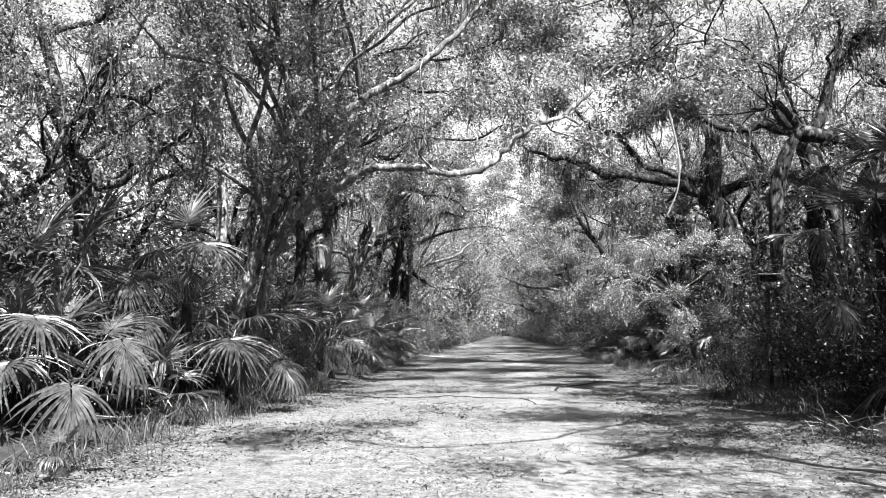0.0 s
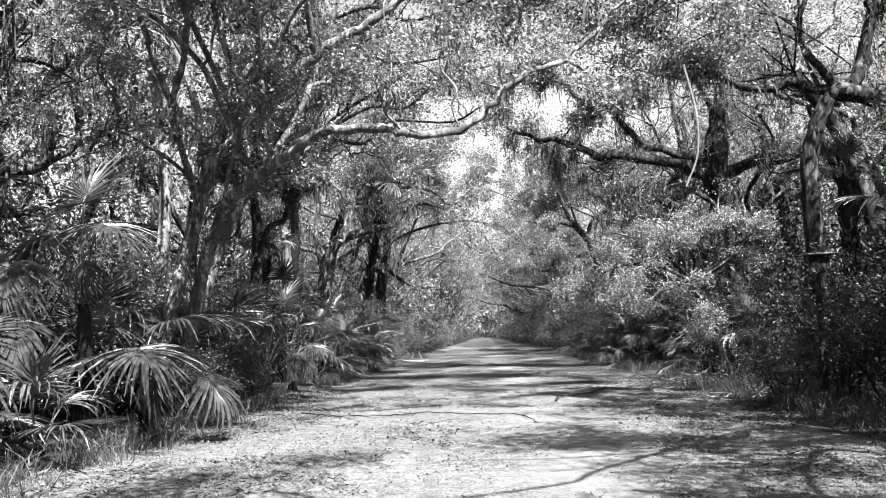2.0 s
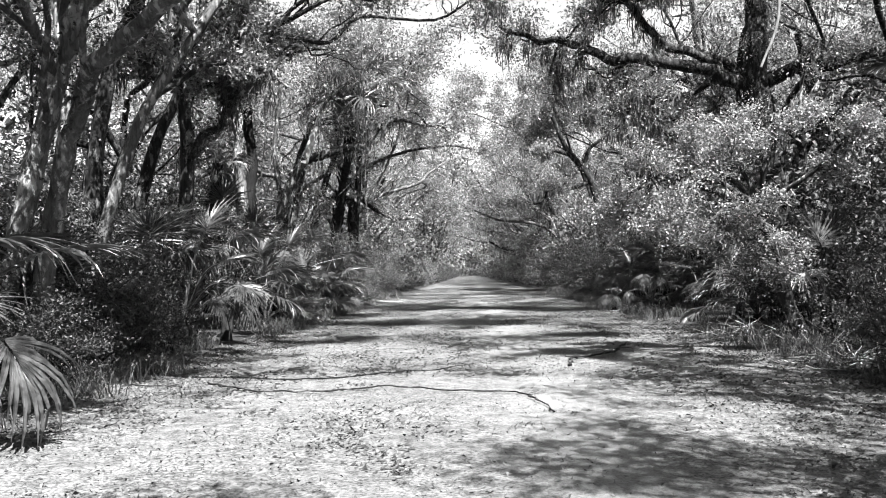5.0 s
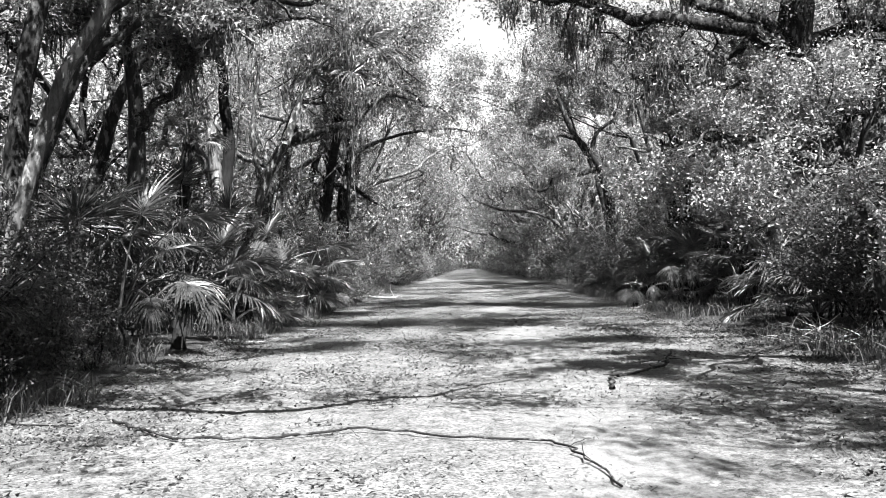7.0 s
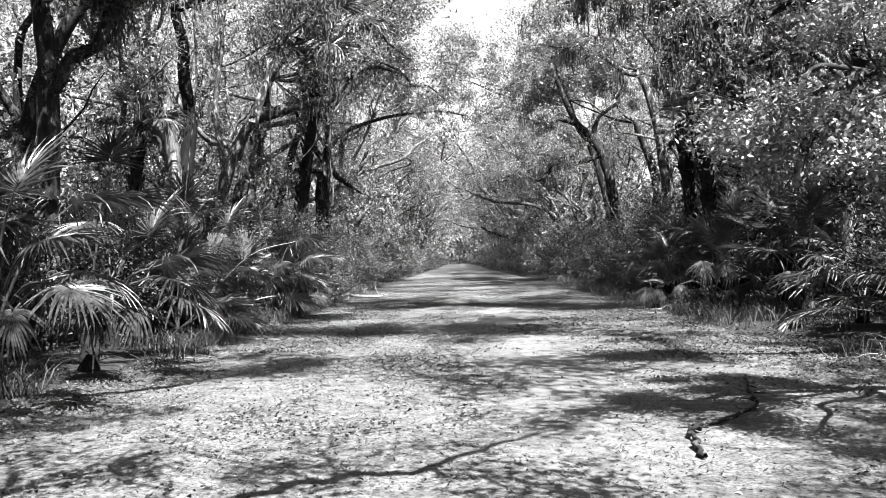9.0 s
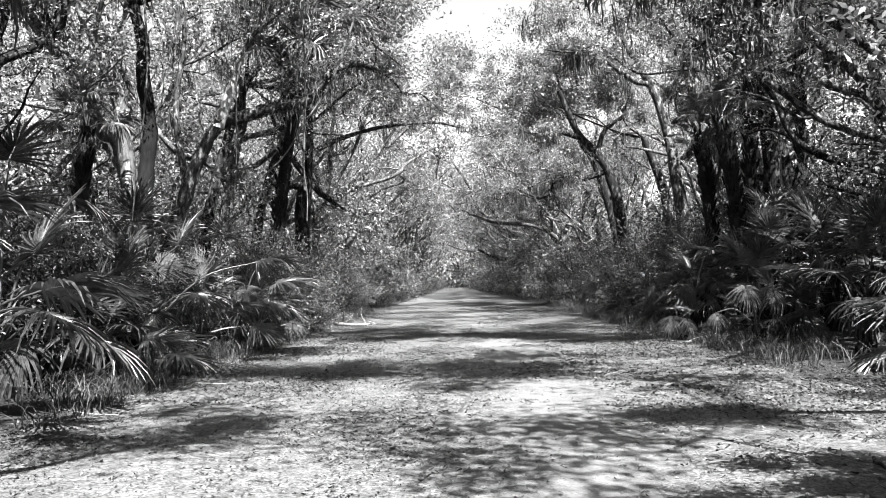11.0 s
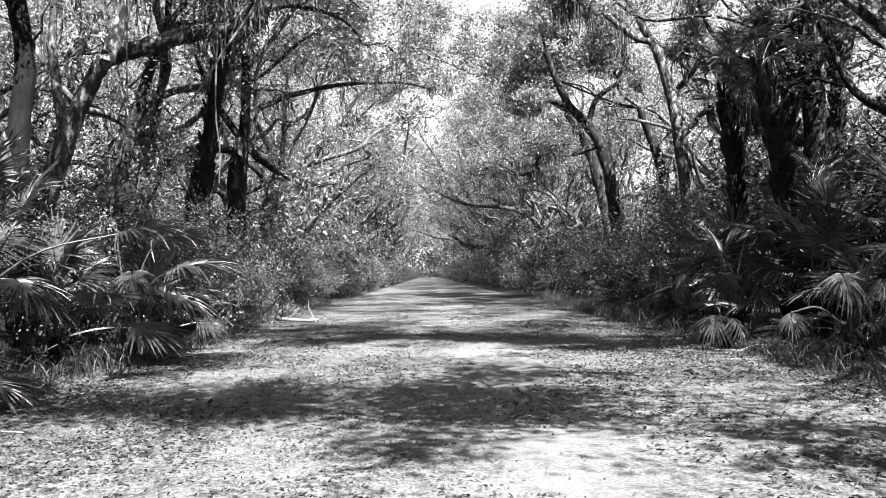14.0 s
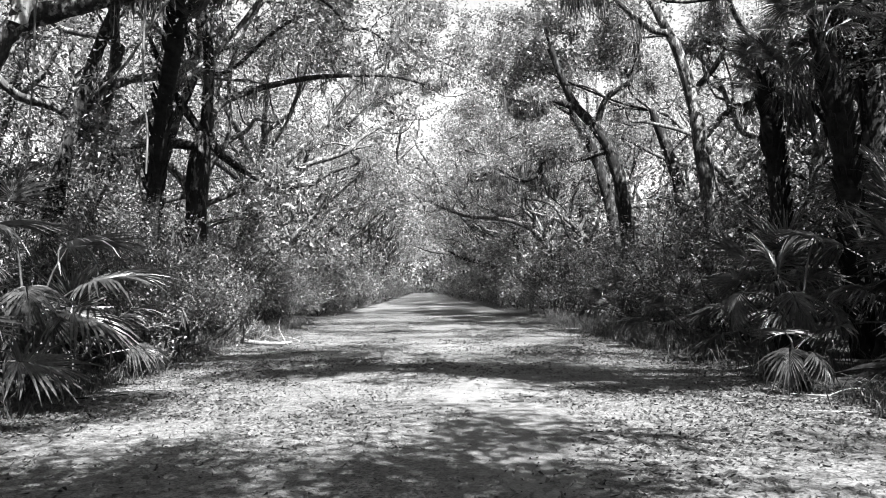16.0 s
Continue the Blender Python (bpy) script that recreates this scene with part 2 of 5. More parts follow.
class Growth:
    """One tree's wood and the places where its leaves and moss hang."""

    def __init__(self, seed, finest=0.0):
        self.finest, self.wood_tops = finest, []
        self.rng, self.wood, self.tips, self.moss = np.random.default_rng(seed), Soup(), [], []

    def limb(self, path, r0, r1, level, start=0.3, each=(0, 2.6, 1.5, 0.9), reach=0.5, lift=0.10, crook=0.40, bare=False):
        rng, path = self.rng, np.asarray(path, dtype=float)
        k = len(path)
        step = np.linalg.norm(np.diff(path, axis=0), axis=1)
        length = step.sum()
        radii = r1 + (r0 - r1) * (1 - np.linspace(0, 1, k)) ** 0.8
        sides = 9 if r0 > 0.15 else 6 if r0 > 0.06 else 4 if r0 > 0.025 else 3
        if r0 >= self.finest:
            self.wood.tube(path, radii, sides, 0.12 if r0 > 0.06 else 0.0, rng)
        if r0 > 0.08:
            self.wood_tops.append(np.repeat(path, 3, axis=0) + np.repeat(radii, 3)[:, None] * rng.normal(0, 0.7, (3 * k, 3)))
        if r0 < 0.2 and level > 0 and not bare:
            self.moss.append(path[k // 3:])
        if level == 0:
            self.tips.append(path[1:])
            return
        count = max(2, int(length * each[level] * rng.uniform(0.8, 1.2)))
        for u in np.sort(rng.uniform(start, 1, count)):
            i = min(int(u * (k - 1)), k - 2)
            at = path[i] + (path[i + 1] - path[i]) * (u * (k - 1) - i)
            along = unit(path[i + 1] - path[i])
            out = rng.normal(0, 1, 3)
            out = unit(out - along * out.dot(along))
            out[2] += 0.25
            size = length * reach * (1.15 - 0.6 * u) * rng.uniform(0.6, 1.2)
            size = min(size, (0.45, 0.9, 2.0, 4.0)[level - 1] * 1.4) if level < 4 else size
            r = min(np.interp(u, (0, 1), (r0, r1)) * 0.6, 0.016 * size + 0.006)
            self.limb(wander(at, along * rng.uniform(0.2, 0.9) + out, size, 4 + level, rng, crook, lift), r, r * 0.35, level - 1, 0.25, each, reach, lift, crook)
        self.tips.append(path[-2:])

    def clothe(self, amount):
        """Small ferns and moss growing on the thick limbs."""
        pts = self.wood_tops
        s = Soup()
        if pts:
            leaves(s, np.vstack(pts), amount, 0.07, self.rng, 0.05)
        return s

    def finish(self, name, at, label, leaf_count, leaf_size, leaf_mat, bark=None, moss_count=0, moss_long=0.9, jitter=0.24, group="", aspect=0.5, category="tree", crown_label="", tuft=12, broad=False):
        ob = thing(name, at, label, category, group)
        part("trunk", self.wood.mesh("trunk", bark or BARK), ob)
        if leaf_count:
            s = Soup()
            leaves(s, np.vstack(self.tips), leaf_count, leaf_size, self.rng, jitter, aspect=aspect, tuft=tuft, spread=1.5 if tuft <= 20 else 2.4 if tuft < 100 else 2.1, broad=broad)
            tagged(part("crown", s.mesh("crown", leaf_mat, False), ob, crown_label), kind="stuff")
        if self.wood_tops and moss_count > 600:
            tagged(part("fern_growth", self.clothe(9000 if moss_count > 3000 else 3600 if moss_count > 2200 else 1800).mesh("fern_growth", SHADED_LEAF, False), ob, "small ferns growing along the limbs"), kind="stuff")
        if moss_count:
            s = Soup()
            strands(s, np.vstack(self.moss), moss_count, self.rng, moss_long)
            tagged(part("hanging_moss", s.mesh("hanging_moss", MOSS, False), ob, "grey strands of hanging moss"), kind="stuff")
        return ob


def spreading_oak(seed, height, lean, spread, leaf_count, leaf_size, moss_count, name="live_oak", limbs=4, radius=0.24, fork=0.38, finest=0.0, group="oaks along the lane", label="crooked live oak with mossy limbs and small leaves", leaf_mat=None, bark=None, low=0.0):
    """A wild oak at the origin: leaning crooked trunk, forked into spreading limbs."""
    g = Growth(seed, finest)
    rng = g.rng
    top = np.array([lean[0], lean[1], height * fork])
    trunk = curve([(0, 0, -0.3), top * (0.25, 0.25, 0.35) + rng.normal(0, 0.12, 3), top * (0.6, 0.6, 0.7) + rng.normal(0, 0.15, 3), top], 5)
    flare = radius * (0.72 + 0.5 * np.exp(-np.linspace(0, 6, len(trunk))))
    g.wood.tube(trunk, flare, 12, 0.10, rng)
    turn0 = rng.uniform(0, 6.28)
    for i in range(limbs):
        a = turn0 + i * 6.28 / limbs + rng.normal(0, 0.35)
        out = np.array([math.cos(a), math.sin(a), 0]) * spread * rng.uniform(0.6, 1.1) + np.array([lean[0], lean[1], 0]) * 0.8
        rise = height * (1 - fork) * rng.uniform(0.45, 1.0)
        mid = top + out * 0.45 + np.array([0, 0, rise * rng.uniform(0.25, 0.6)]) + rng.normal(0, 0.35, 3)
        end = top + out + np.array([0, 0, rise])
        end2 = end + unit(out) * spread * 0.25 + np.array([0, 0, rng.uniform(-0.8, 0.8)])
        g.limb(crooked([top, mid, end, end2], rng, 0.42), radius * rng.uniform(0.45, 0.65), 0.02, 3)
    for i in range(int(low)):
        at = trunk[int(len(trunk) * rng.uniform(0.45, 0.85))]
        a = rng.uniform(0, 6.28)
        g.limb(wander(at, (math.cos(a), math.sin(a), 0.3), spread * 0.7, 6, rng, 0.25, 0.05), 0.06, 0.012, 2)
    return g, dict(name=name, label=label, leaf_count=leaf_count, leaf_size=leaf_size, leaf_mat=leaf_mat or OAK_LEAF, bark=bark or (SHADED_BARK if seed % 2 else BARK), moss_count=moss_count, group=group)


# ---- ground and lane ----
def height(x, y):
    """Forest floor: flat under the lane, gently uneven beside it."""
    side = min(1.0, max(0.0, (abs(x) - 4.6) / 1.5))
    h = 0.12 * side + 0.16 * side * noise.noise((x * 0.35, y * 0.35, 0.0)) + 0.05 * side * noise.noise((x * 1.3, y * 1.3, 5.0))
    return h + 0.018 * noise.noise((x * 0.9, y * 0.9, 9.0))


def sheet(xs, ys, lift, edge=None):
    s = Soup()
    v = []
    for y in ys:
        for x in xs:
            q = x * edge(y, x) if edge else x
            v.append((q, y, height(q, y) + lift))
    nx = len(xs)
    f = [(j * nx + i, j * nx + i + 1, (j + 1) * nx + i + 1, (j + 1) * nx + i) for j in range(len(ys) - 1) for i in range(nx - 1)]
    s.add(v, f)
    return s


xs = np.concatenate([[-900, -300, -120, -60, -40], np.arange(-30, -10, 2.0), np.arange(-10, 10.1, 0.4), np.arange(12, 31, 2.0), [40, 60, 120, 300, 900]])
ys = np.concatenate([[-900, -300, -100, -60], np.arange(-40, -2, 3.0), np.arange(-2, 60, 0.4), np.arange(60, 120, 2.0), np.arange(120, 320, 10.0), [400, 700, 2000]])
tagged(new("ground", sheet(xs, ys, 0.0).mesh("ground", FLOOR)), "uneven forest floor of litter and soil, darkened for shade", "ground", kind="structure")


def taper(y):
    """The lane's share of its full width, narrowed far ahead to fit the camera's view."""
    return float(np.interp(y, (45, 110, 200), (1.0, 0.76, 0.55)))


def lane_edge(y, x):
    return taper(y) + 0.07 * noise.noise((y * 0.35, 3.0 if x > 0 else 8.0, 0)) + 0.03 * noise.noise((y * 1.7, 3.0 if x > 0 else 8.0, 4))


road_ys = np.concatenate([np.arange(-30, 0, 2.0), np.arange(0, 60, 0.25), np.arange(60, 320, 2.0)])
tagged(new("road", sheet(np.linspace(-5.0, 4.55, 41), road_ys, 0.012, lane_edge).mesh("road", ROAD)), "pale sandy lane strewn with fallen leaves", "road", kind="structure")


# ---- hero trees ----
def lane_limb_oak():
    """The pair of leaning trunks whose limb arches over the lane."""
    g = Growth(11)
    a = curve([(-6.0, 19.4, -0.2), (-5.9, 19.3, 1.2), (-5.56, 19.1, 2.6), (-5.13, 18.8, 3.65), (-4.49, 18.3, 4.24), (-3.14, 17.5, 4.85), (-2.46, 17.0, 4.96), (-1.58, 16.9, 4.86), (-1.11, 16.8, 4.74), (-0.26, 16.8, 4.84), (0.22, 16.8, 5.35), (0.8, 16.8, 5.75), (1.36, 16.8, 5.89), (1.97, 17.0, 6.49), (2.27, 17.0, 6.87), (2.9, 17.2, 7.3)], 5)
    a[10:] += g.rng.normal(0, 0.03, a[10:].shape)
    k = len(a)
    g.wood.tube(a, np.interp(np.arange(k), (0, 5, k * 0.25, k * 0.4, k * 0.65, k - 1), (0.24, 0.14, 0.115, 0.08, 0.06, 0.018)), 11, 0.16, g.rng)
    g.limb(a[int(k * 0.45):], 0.06, 0.02, 2, 0.2, (0, 2.0, 1.0, 0.8), 0.3, bare=True)
    # slim shoots that rise from the level stretch and one that hangs below
    for q, r in (([a[37], (-1.6, 16.8, 5.4), (-1.5, 16.8, 6.0), (-1.75, 16.9, 6.9), (-1.5, 17, 7.8)], 0.028), ([a[44], (-0.5, 16.8, 5.5), (-0.75, 16.8, 6.3), (-0.6, 16.8, 7.2)], 0.024), ([a[53], (0.5, 16.7, 6.1), (0.1, 16.6, 7.0), (-0.2, 16.6, 7.9)], 0.026), ([a[26], (-2.6, 17.2, 5.6), (-2.2, 17.0, 6.6)], 0.026), ([a[60], (1.7, 16.7, 5.6), (2.1, 16.6, 5.0), (2.7, 16.6, 4.7)], 0.03)):
        g.limb(crooked(q, g.rng, 0.05), r, 0.008, 2, 0.2, (0, 2.2, 1.2, 0.8), 0.4, bare=True)
    b = curve([(-6.7, 19.3, -0.2), (-6.45, 19.3, 1.0), (-6.13, 19.3, 2.44), (-5.75, 19.3, 3.9), (-5.3, 19.3, 5.1), (-4.4, 19.3, 6.1), (-3.3, 19.3, 7.05), (-2.19, 19.3, 7.7), (-1.23, 19.3, 8.4), (-0.26, 19.3, 9.5), (0.6, 19.5, 10.4)], 5)
    k = len(b)
    for q in (a[3:28], b[3:28]):
        g.wood_tops.append(np.repeat(q, 8, axis=0) + g.rng.normal(0, 0.10, (8 * len(q), 3)))
    b[8:] += g.rng.normal(0, 0.03, b[8:].shape)
    g.wood.tube(b, np.interp(np.arange(k), (0, 5, k * 0.5, k - 1), (0.26, 0.15, 0.12, 0.04)), 11, 0.1, g.rng)
    g.limb(b[int(k * 0.5):], 0.06, 0.03, 3, 0.2, (0, 2.4, 1.3, 0.9), 0.35, bare=True)
    g.limb(crooked([b[18], (-5.3, 20.2, 6.7), (-4.09, 20.5, 8.16), (-3.28, 20.5, 9.03), (-2.1, 20.5, 9.97), (-1.0, 20.6, 10.9)], g.rng, 0.05), 0.11, 0.03, 3, 0.3)
    g.limb(crooked([b[16], (-5.4, 17.6, 5.6), (-4.7, 15.9, 6.6), (-4.2, 14.6, 7.8)], g.rng, 0.12), 0.08, 0.02, 3, 0.3)
    g.limb(crooked([b[22], (-5.6, 18.0, 6.8), (-6.6, 16.6, 7.4), (-7.4, 15.6, 8.0)], g.rng, 0.12), 0.07, 0.02, 3, 0.25)
    g.limb(crooked([b[26], (-3.4, 18.2, 7.6), (-1.9, 17.6, 8.4), (-0.6, 17.0, 9.0)], g.rng, 0.12), 0.06, 0.02, 3, 0.25)
    # low leafy boughs added to throw shade on the left shrubs
    for q in ([b[14], (-5.2, 18.2, 4.6), (-4.7, 17.4, 5.3), (-4.2, 16.8, 5.9)], [b[17], (-6.4, 18.4, 5.2), (-6.6, 17.4, 5.8), (-6.2, 16.4, 6.4)], [a[17], (-4.6, 17.8, 4.7), (-4.0, 17.6, 5.6), (-3.4, 17.9, 6.3)]):
        g.limb(crooked(q, g.rng, 0.1), 0.045, 0.015, 3, 0.2)
    # high boughs added, mostly above the view, to shade the left verge
    g.limb(crooked([b[25], (-3.9, 17.0, 8.4), (-3.3, 15.6, 9.4), (-2.8, 14.4, 9.9)], g.rng, 0.12), 0.07, 0.02, 3, 0.25)
    g.limb(crooked([b[23], (-5.4, 16.8, 8.0), (-5.2, 15.0, 9.2), (-4.6, 13.6, 9.8)], g.rng, 0.12), 0.07, 0.02, 3, 0.25)
    g.limb(crooked([b[24], (-4.9, 17.8, 8.0), (-4.5, 16.4, 9.6), (-3.8, 15.4, 10.4)], g.rng, 0.12), 0.08, 0.02, 3, 0.25)
    g.limb(crooked([b[30], (-3.2, 17.4, 9.0), (-2.4, 16.0, 10.2), (-1.6, 15.0, 10.8)], g.rng, 0.12), 0.07, 0.02, 3, 0.25)
    g.limb(crooked([b[20], (-6.4, 18.2, 7.6), (-6.8, 16.8, 9.2), (-6.2, 15.2, 10.2)], g.rng, 0.12), 0.08, 0.02, 3, 0.25)
    g.limb(curve([b[18], (-6.0, 19.9, 6.6), (-6.9, 20.8, 8.4), (-7.4, 21.5, 10.3)], 5), 0.10, 0.03, 3)
    return g.finish("live_oak", Matrix(), "twin-trunked leaning live oak with a limb arching over the lane", 76000, 0.08, OAK_LEAF, LICHEN_BARK, 2100, 0.7, broad=True, tuft=20)


def right_oak():
    """The dark oak with a thick level limb."""
    g = Growth(23)
    trunk = curve([(7.5, 22.2, -0.2), (7.35, 22.1, 2.0), (7.23, 22.0, 3.6), (7.25, 22.0, 5.0), (7.54, 22.0, 6.0), (7.95, 22.0, 6.7)], 5)
    g.wood.tube(trunk, np.linspace(0.22, 0.16, len(trunk)), 12, 0.14, g.rng)
    g.limb(crooked([(7.9, 22.0, 6.65), (7.0, 22.0, 6.78), (6.1, 22.0, 6.72), (5.24, 22.0, 7.16), (4.5, 21.8, 7.3)], g.rng, 0.05), 0.14, 0.03, 3, 0.25, (0, 2.2, 1.1, 0.8), 0.3)
    g.limb(crooked([(7.8, 22.0, 6.6), (8.6, 22.0, 6.5), (10.1, 22.0, 6.26), (11.6, 22.4, 6.3)], g.rng, 0.05), 0.23, 0.16, 2, 0.3, (0, 1.8, 1.0, 0.7), 0.25)
    g.limb(crooked([(7.95, 22.0, 6.5), (8.45, 22.0, 6.9), (8.71, 22.0, 7.75), (8.98, 22.0, 8.59), (9.59, 22.0, 9.11), (9.93, 22.0, 9.95), (9.6, 22, 11.4)], g.rng, 0.04), 0.17, 0.05, 3, 0.3)
    g.limb(crooked([(9.4, 22.0, 9.0), (10.6, 21.5, 9.6), (11.6, 21.2, 10.8)], g.rng, 0.1), 0.08, 0.03, 3)
    g.wood.tube(curve([(7.9, 21.95, 6.75), (7.6, 21.85, 7.1), (7.3, 21.8, 7.45)], 4), np.linspace(0.12, 0.08, 9), 8, 0.1, g.rng)
    return g.finish("live_oak", Matrix(), "dark live oak with a thick level limb beside the lane", 20000, 0.08, OAK_LEAF, SHADED_BARK, 1000, 0.8, broad=True)


def burl_oak():
    """The massive oak with long level limbs, its shade put into dark bark."""
    g = Growth(37)
    trunk = curve([(9.2, 33.2, -0.2), (8.9, 33.1, 2.4), (8.85, 33.0, 5.1), (8.34, 33.0, 6.7), (8.5, 33.0, 8.6), (8.9, 33.2, 10.5)], 5)
    g.wood.tube(trunk, np.interp(np.arange(len(trunk)), (0, 10, 14, 17, 25), (0.42, 0.36, 0.5, 0.42, 0.16)), 12, 0.24, g.rng)
    sprig = (0, 2.2, 1.1, 0.9)
    g.limb(crooked([(8.4, 33, 6.6), (7.5, 33, 7.0), (6.59, 33, 7.24), (4.83, 33, 7.64), (3.84, 33.5, 7.88), (2.68, 34.5, 8.73), (1.97, 35.0, 8.92), (1.04, 35.7, 9.53)], g.rng, 0.07), 0.24, 0.03, 3, 0.2, sprig, 0.35)
    g.limb(crooked([(8.3, 33, 6.7), (9.77, 33, 7.25), (11.53, 33, 7.48), (13.08, 33, 7.7)], g.rng, 0.08), 0.24, 0.1, 3, 0.2, sprig, 0.35)
    g.limb(crooked([(8.0, 33, 7.0), (7.47, 33, 7.4), (6.43, 33, 7.87), (5.55, 33, 8.26), (4.69, 33, 9.28), (3.46, 33, 9.86), (2.76, 33, 10.61), (2.0, 33, 11.2)], g.rng, 0.09), 0.17, 0.03, 3, 0.25, sprig, 0.35)
    g.limb(crooked([(7.2, 33, 7.1), (6.2, 33, 6.4), (5.2, 33, 6.5), (4.2, 33, 6.1)], g.rng, 0.1), 0.12, 0.03, 3, 0.2, sprig, 0.35)
    g.limb(crooked([(8.5, 33, 8.8), (7.4, 32, 10.4), (5.8, 31.4, 12.0)], g.rng, 0.12), 0.13, 0.03, 3, reach=0.45)
    g.limb(crooked([(8.8, 33, 10), (9.9, 33.5, 11.5), (10.3, 34, 13)], g.rng, 0.12), 0.13, 0.03, 3, reach=0.45)
    return g.finish("live_oak", Matrix(), "massive dark live oak with long level limbs", 26000, 0.10, OAK_LEAF, SHADED_BARK, 4600, 0.9, jitter=0.4)


def snag_oak():
    """The leaning tree with a pale broken top and a dark level bough."""
    g = Growth(41)
    trunk = curve([(-8.7, 39.2, -0.2), (-8.1, 39.1, 1.6), (-7.36, 39.0, 3.27), (-7.03, 39.0, 4.23), (-6.58, 39.0, 5.19), (-6.2, 39.0, 5.75)], 5)
    g.wood.tube(trunk, np.linspace(0.25, 0.15, len(trunk)), 11, 0.14, g.rng)
    g.limb(curve([(-6.3, 39.1, 5.7), (-5.63, 39.2, 5.92), (-4.76, 39.2, 6.14), (-3.9, 39.2, 6.3), (-3.39, 39.2, 6.95), (-2.7, 39.3, 7.2), (-1.9, 39.4, 7.0)], 6), 0.19, 0.03, 3, 0.45, (0, 2.2, 1.0, 0.7), 0.35)
    g.limb(curve([(-5.8, 39.0, 6.85), (-5.41, 39.0, 7.83), (-4.91, 39.0, 8.3), (-4.03, 39.0, 9.0), (-3.2, 39.1, 9.8)], 5), 0.07, 0.02, 3, 0.3)
    g.limb(curve([(-7.1, 39.0, 4.1), (-7.4, 39.2, 6.2), (-7.2, 39.4, 8.4), (-7.6, 39.6, 11)], 5), 0.1, 0.03, 3)
    ob = g.finish("live_oak", Matrix(), "leaning live oak with a pale broken top", 7000, 0.11, OAK_LEAF, BARK, 1100, 0.8, jitter=0.4)
    s = Soup()
    s.tube(curve([(-6.25, 39.0, 5.6), (-6.03, 39.0, 6.27), (-5.8, 39.0, 6.87), (-5.6, 39.0, 7.4)], 4), np.linspace(0.16, 0.07, 13), 9, 0.18, g.rng)
    part("broken_top", s.mesh("broken_top", PALE_BARK), ob, "pale barkless broken top")
    return ob


def fork_oak():
    """The dark forked oak behind the palm at the lane's edge."""
    g = Growth(43)
    trunk = curve([(-5.6, 46.2, -0.2), (-5.5, 46.1, 2.0), (-5.39, 46.0, 4.3), (-5.2, 46, 5.2)], 5)
    g.wood.tube(trunk, np.linspace(0.3, 0.22, len(trunk)), 11, 0.14, g.rng)
    sprig = (0, 2.4, 1.1, 0.7)
    g.limb(curve([(-5.3, 46, 4.9), (-6.59, 45, 4.75), (-7.11, 44, 3.8)], 6), 0.14, 0.05, 2, 0.4)
    g.limb(curve([(-5.2, 46, 5.1), (-4.63, 46, 4.5), (-3.58, 46, 3.9), (-2.6, 46, 3.9)], 6), 0.13, 0.03, 3, 0.4, sprig, 0.4)
    g.limb(curve([(-5.2, 46, 5.2), (-5.18, 48, 6.44), (-3.43, 50, 7.5), (-1.2, 52, 8.1), (0.3, 53, 8.0)], 6), 0.12, 0.03, 3, 0.3, sprig, 0.4)
    g.limb(curve([(-5.2, 46, 5.1), (-5.9, 45.6, 6.2), (-6.3, 45.2, 7.4)], 6), 0.12, 0.04, 2, 0.3)
    g.limb(curve([(-5.2, 46, 5.1), (-5.1, 45.9, 7.5), (-5.6, 46, 10), (-5, 46.5, 12.5)], 6), 0.15, 0.04, 3)
    return g.finish("live_oak", Matrix(), "dark forked live oak at the edge of the lane", 11000, 0.12, OAK_LEAF, SHADED_BARK, 900, 0.8, jitter=0.42)


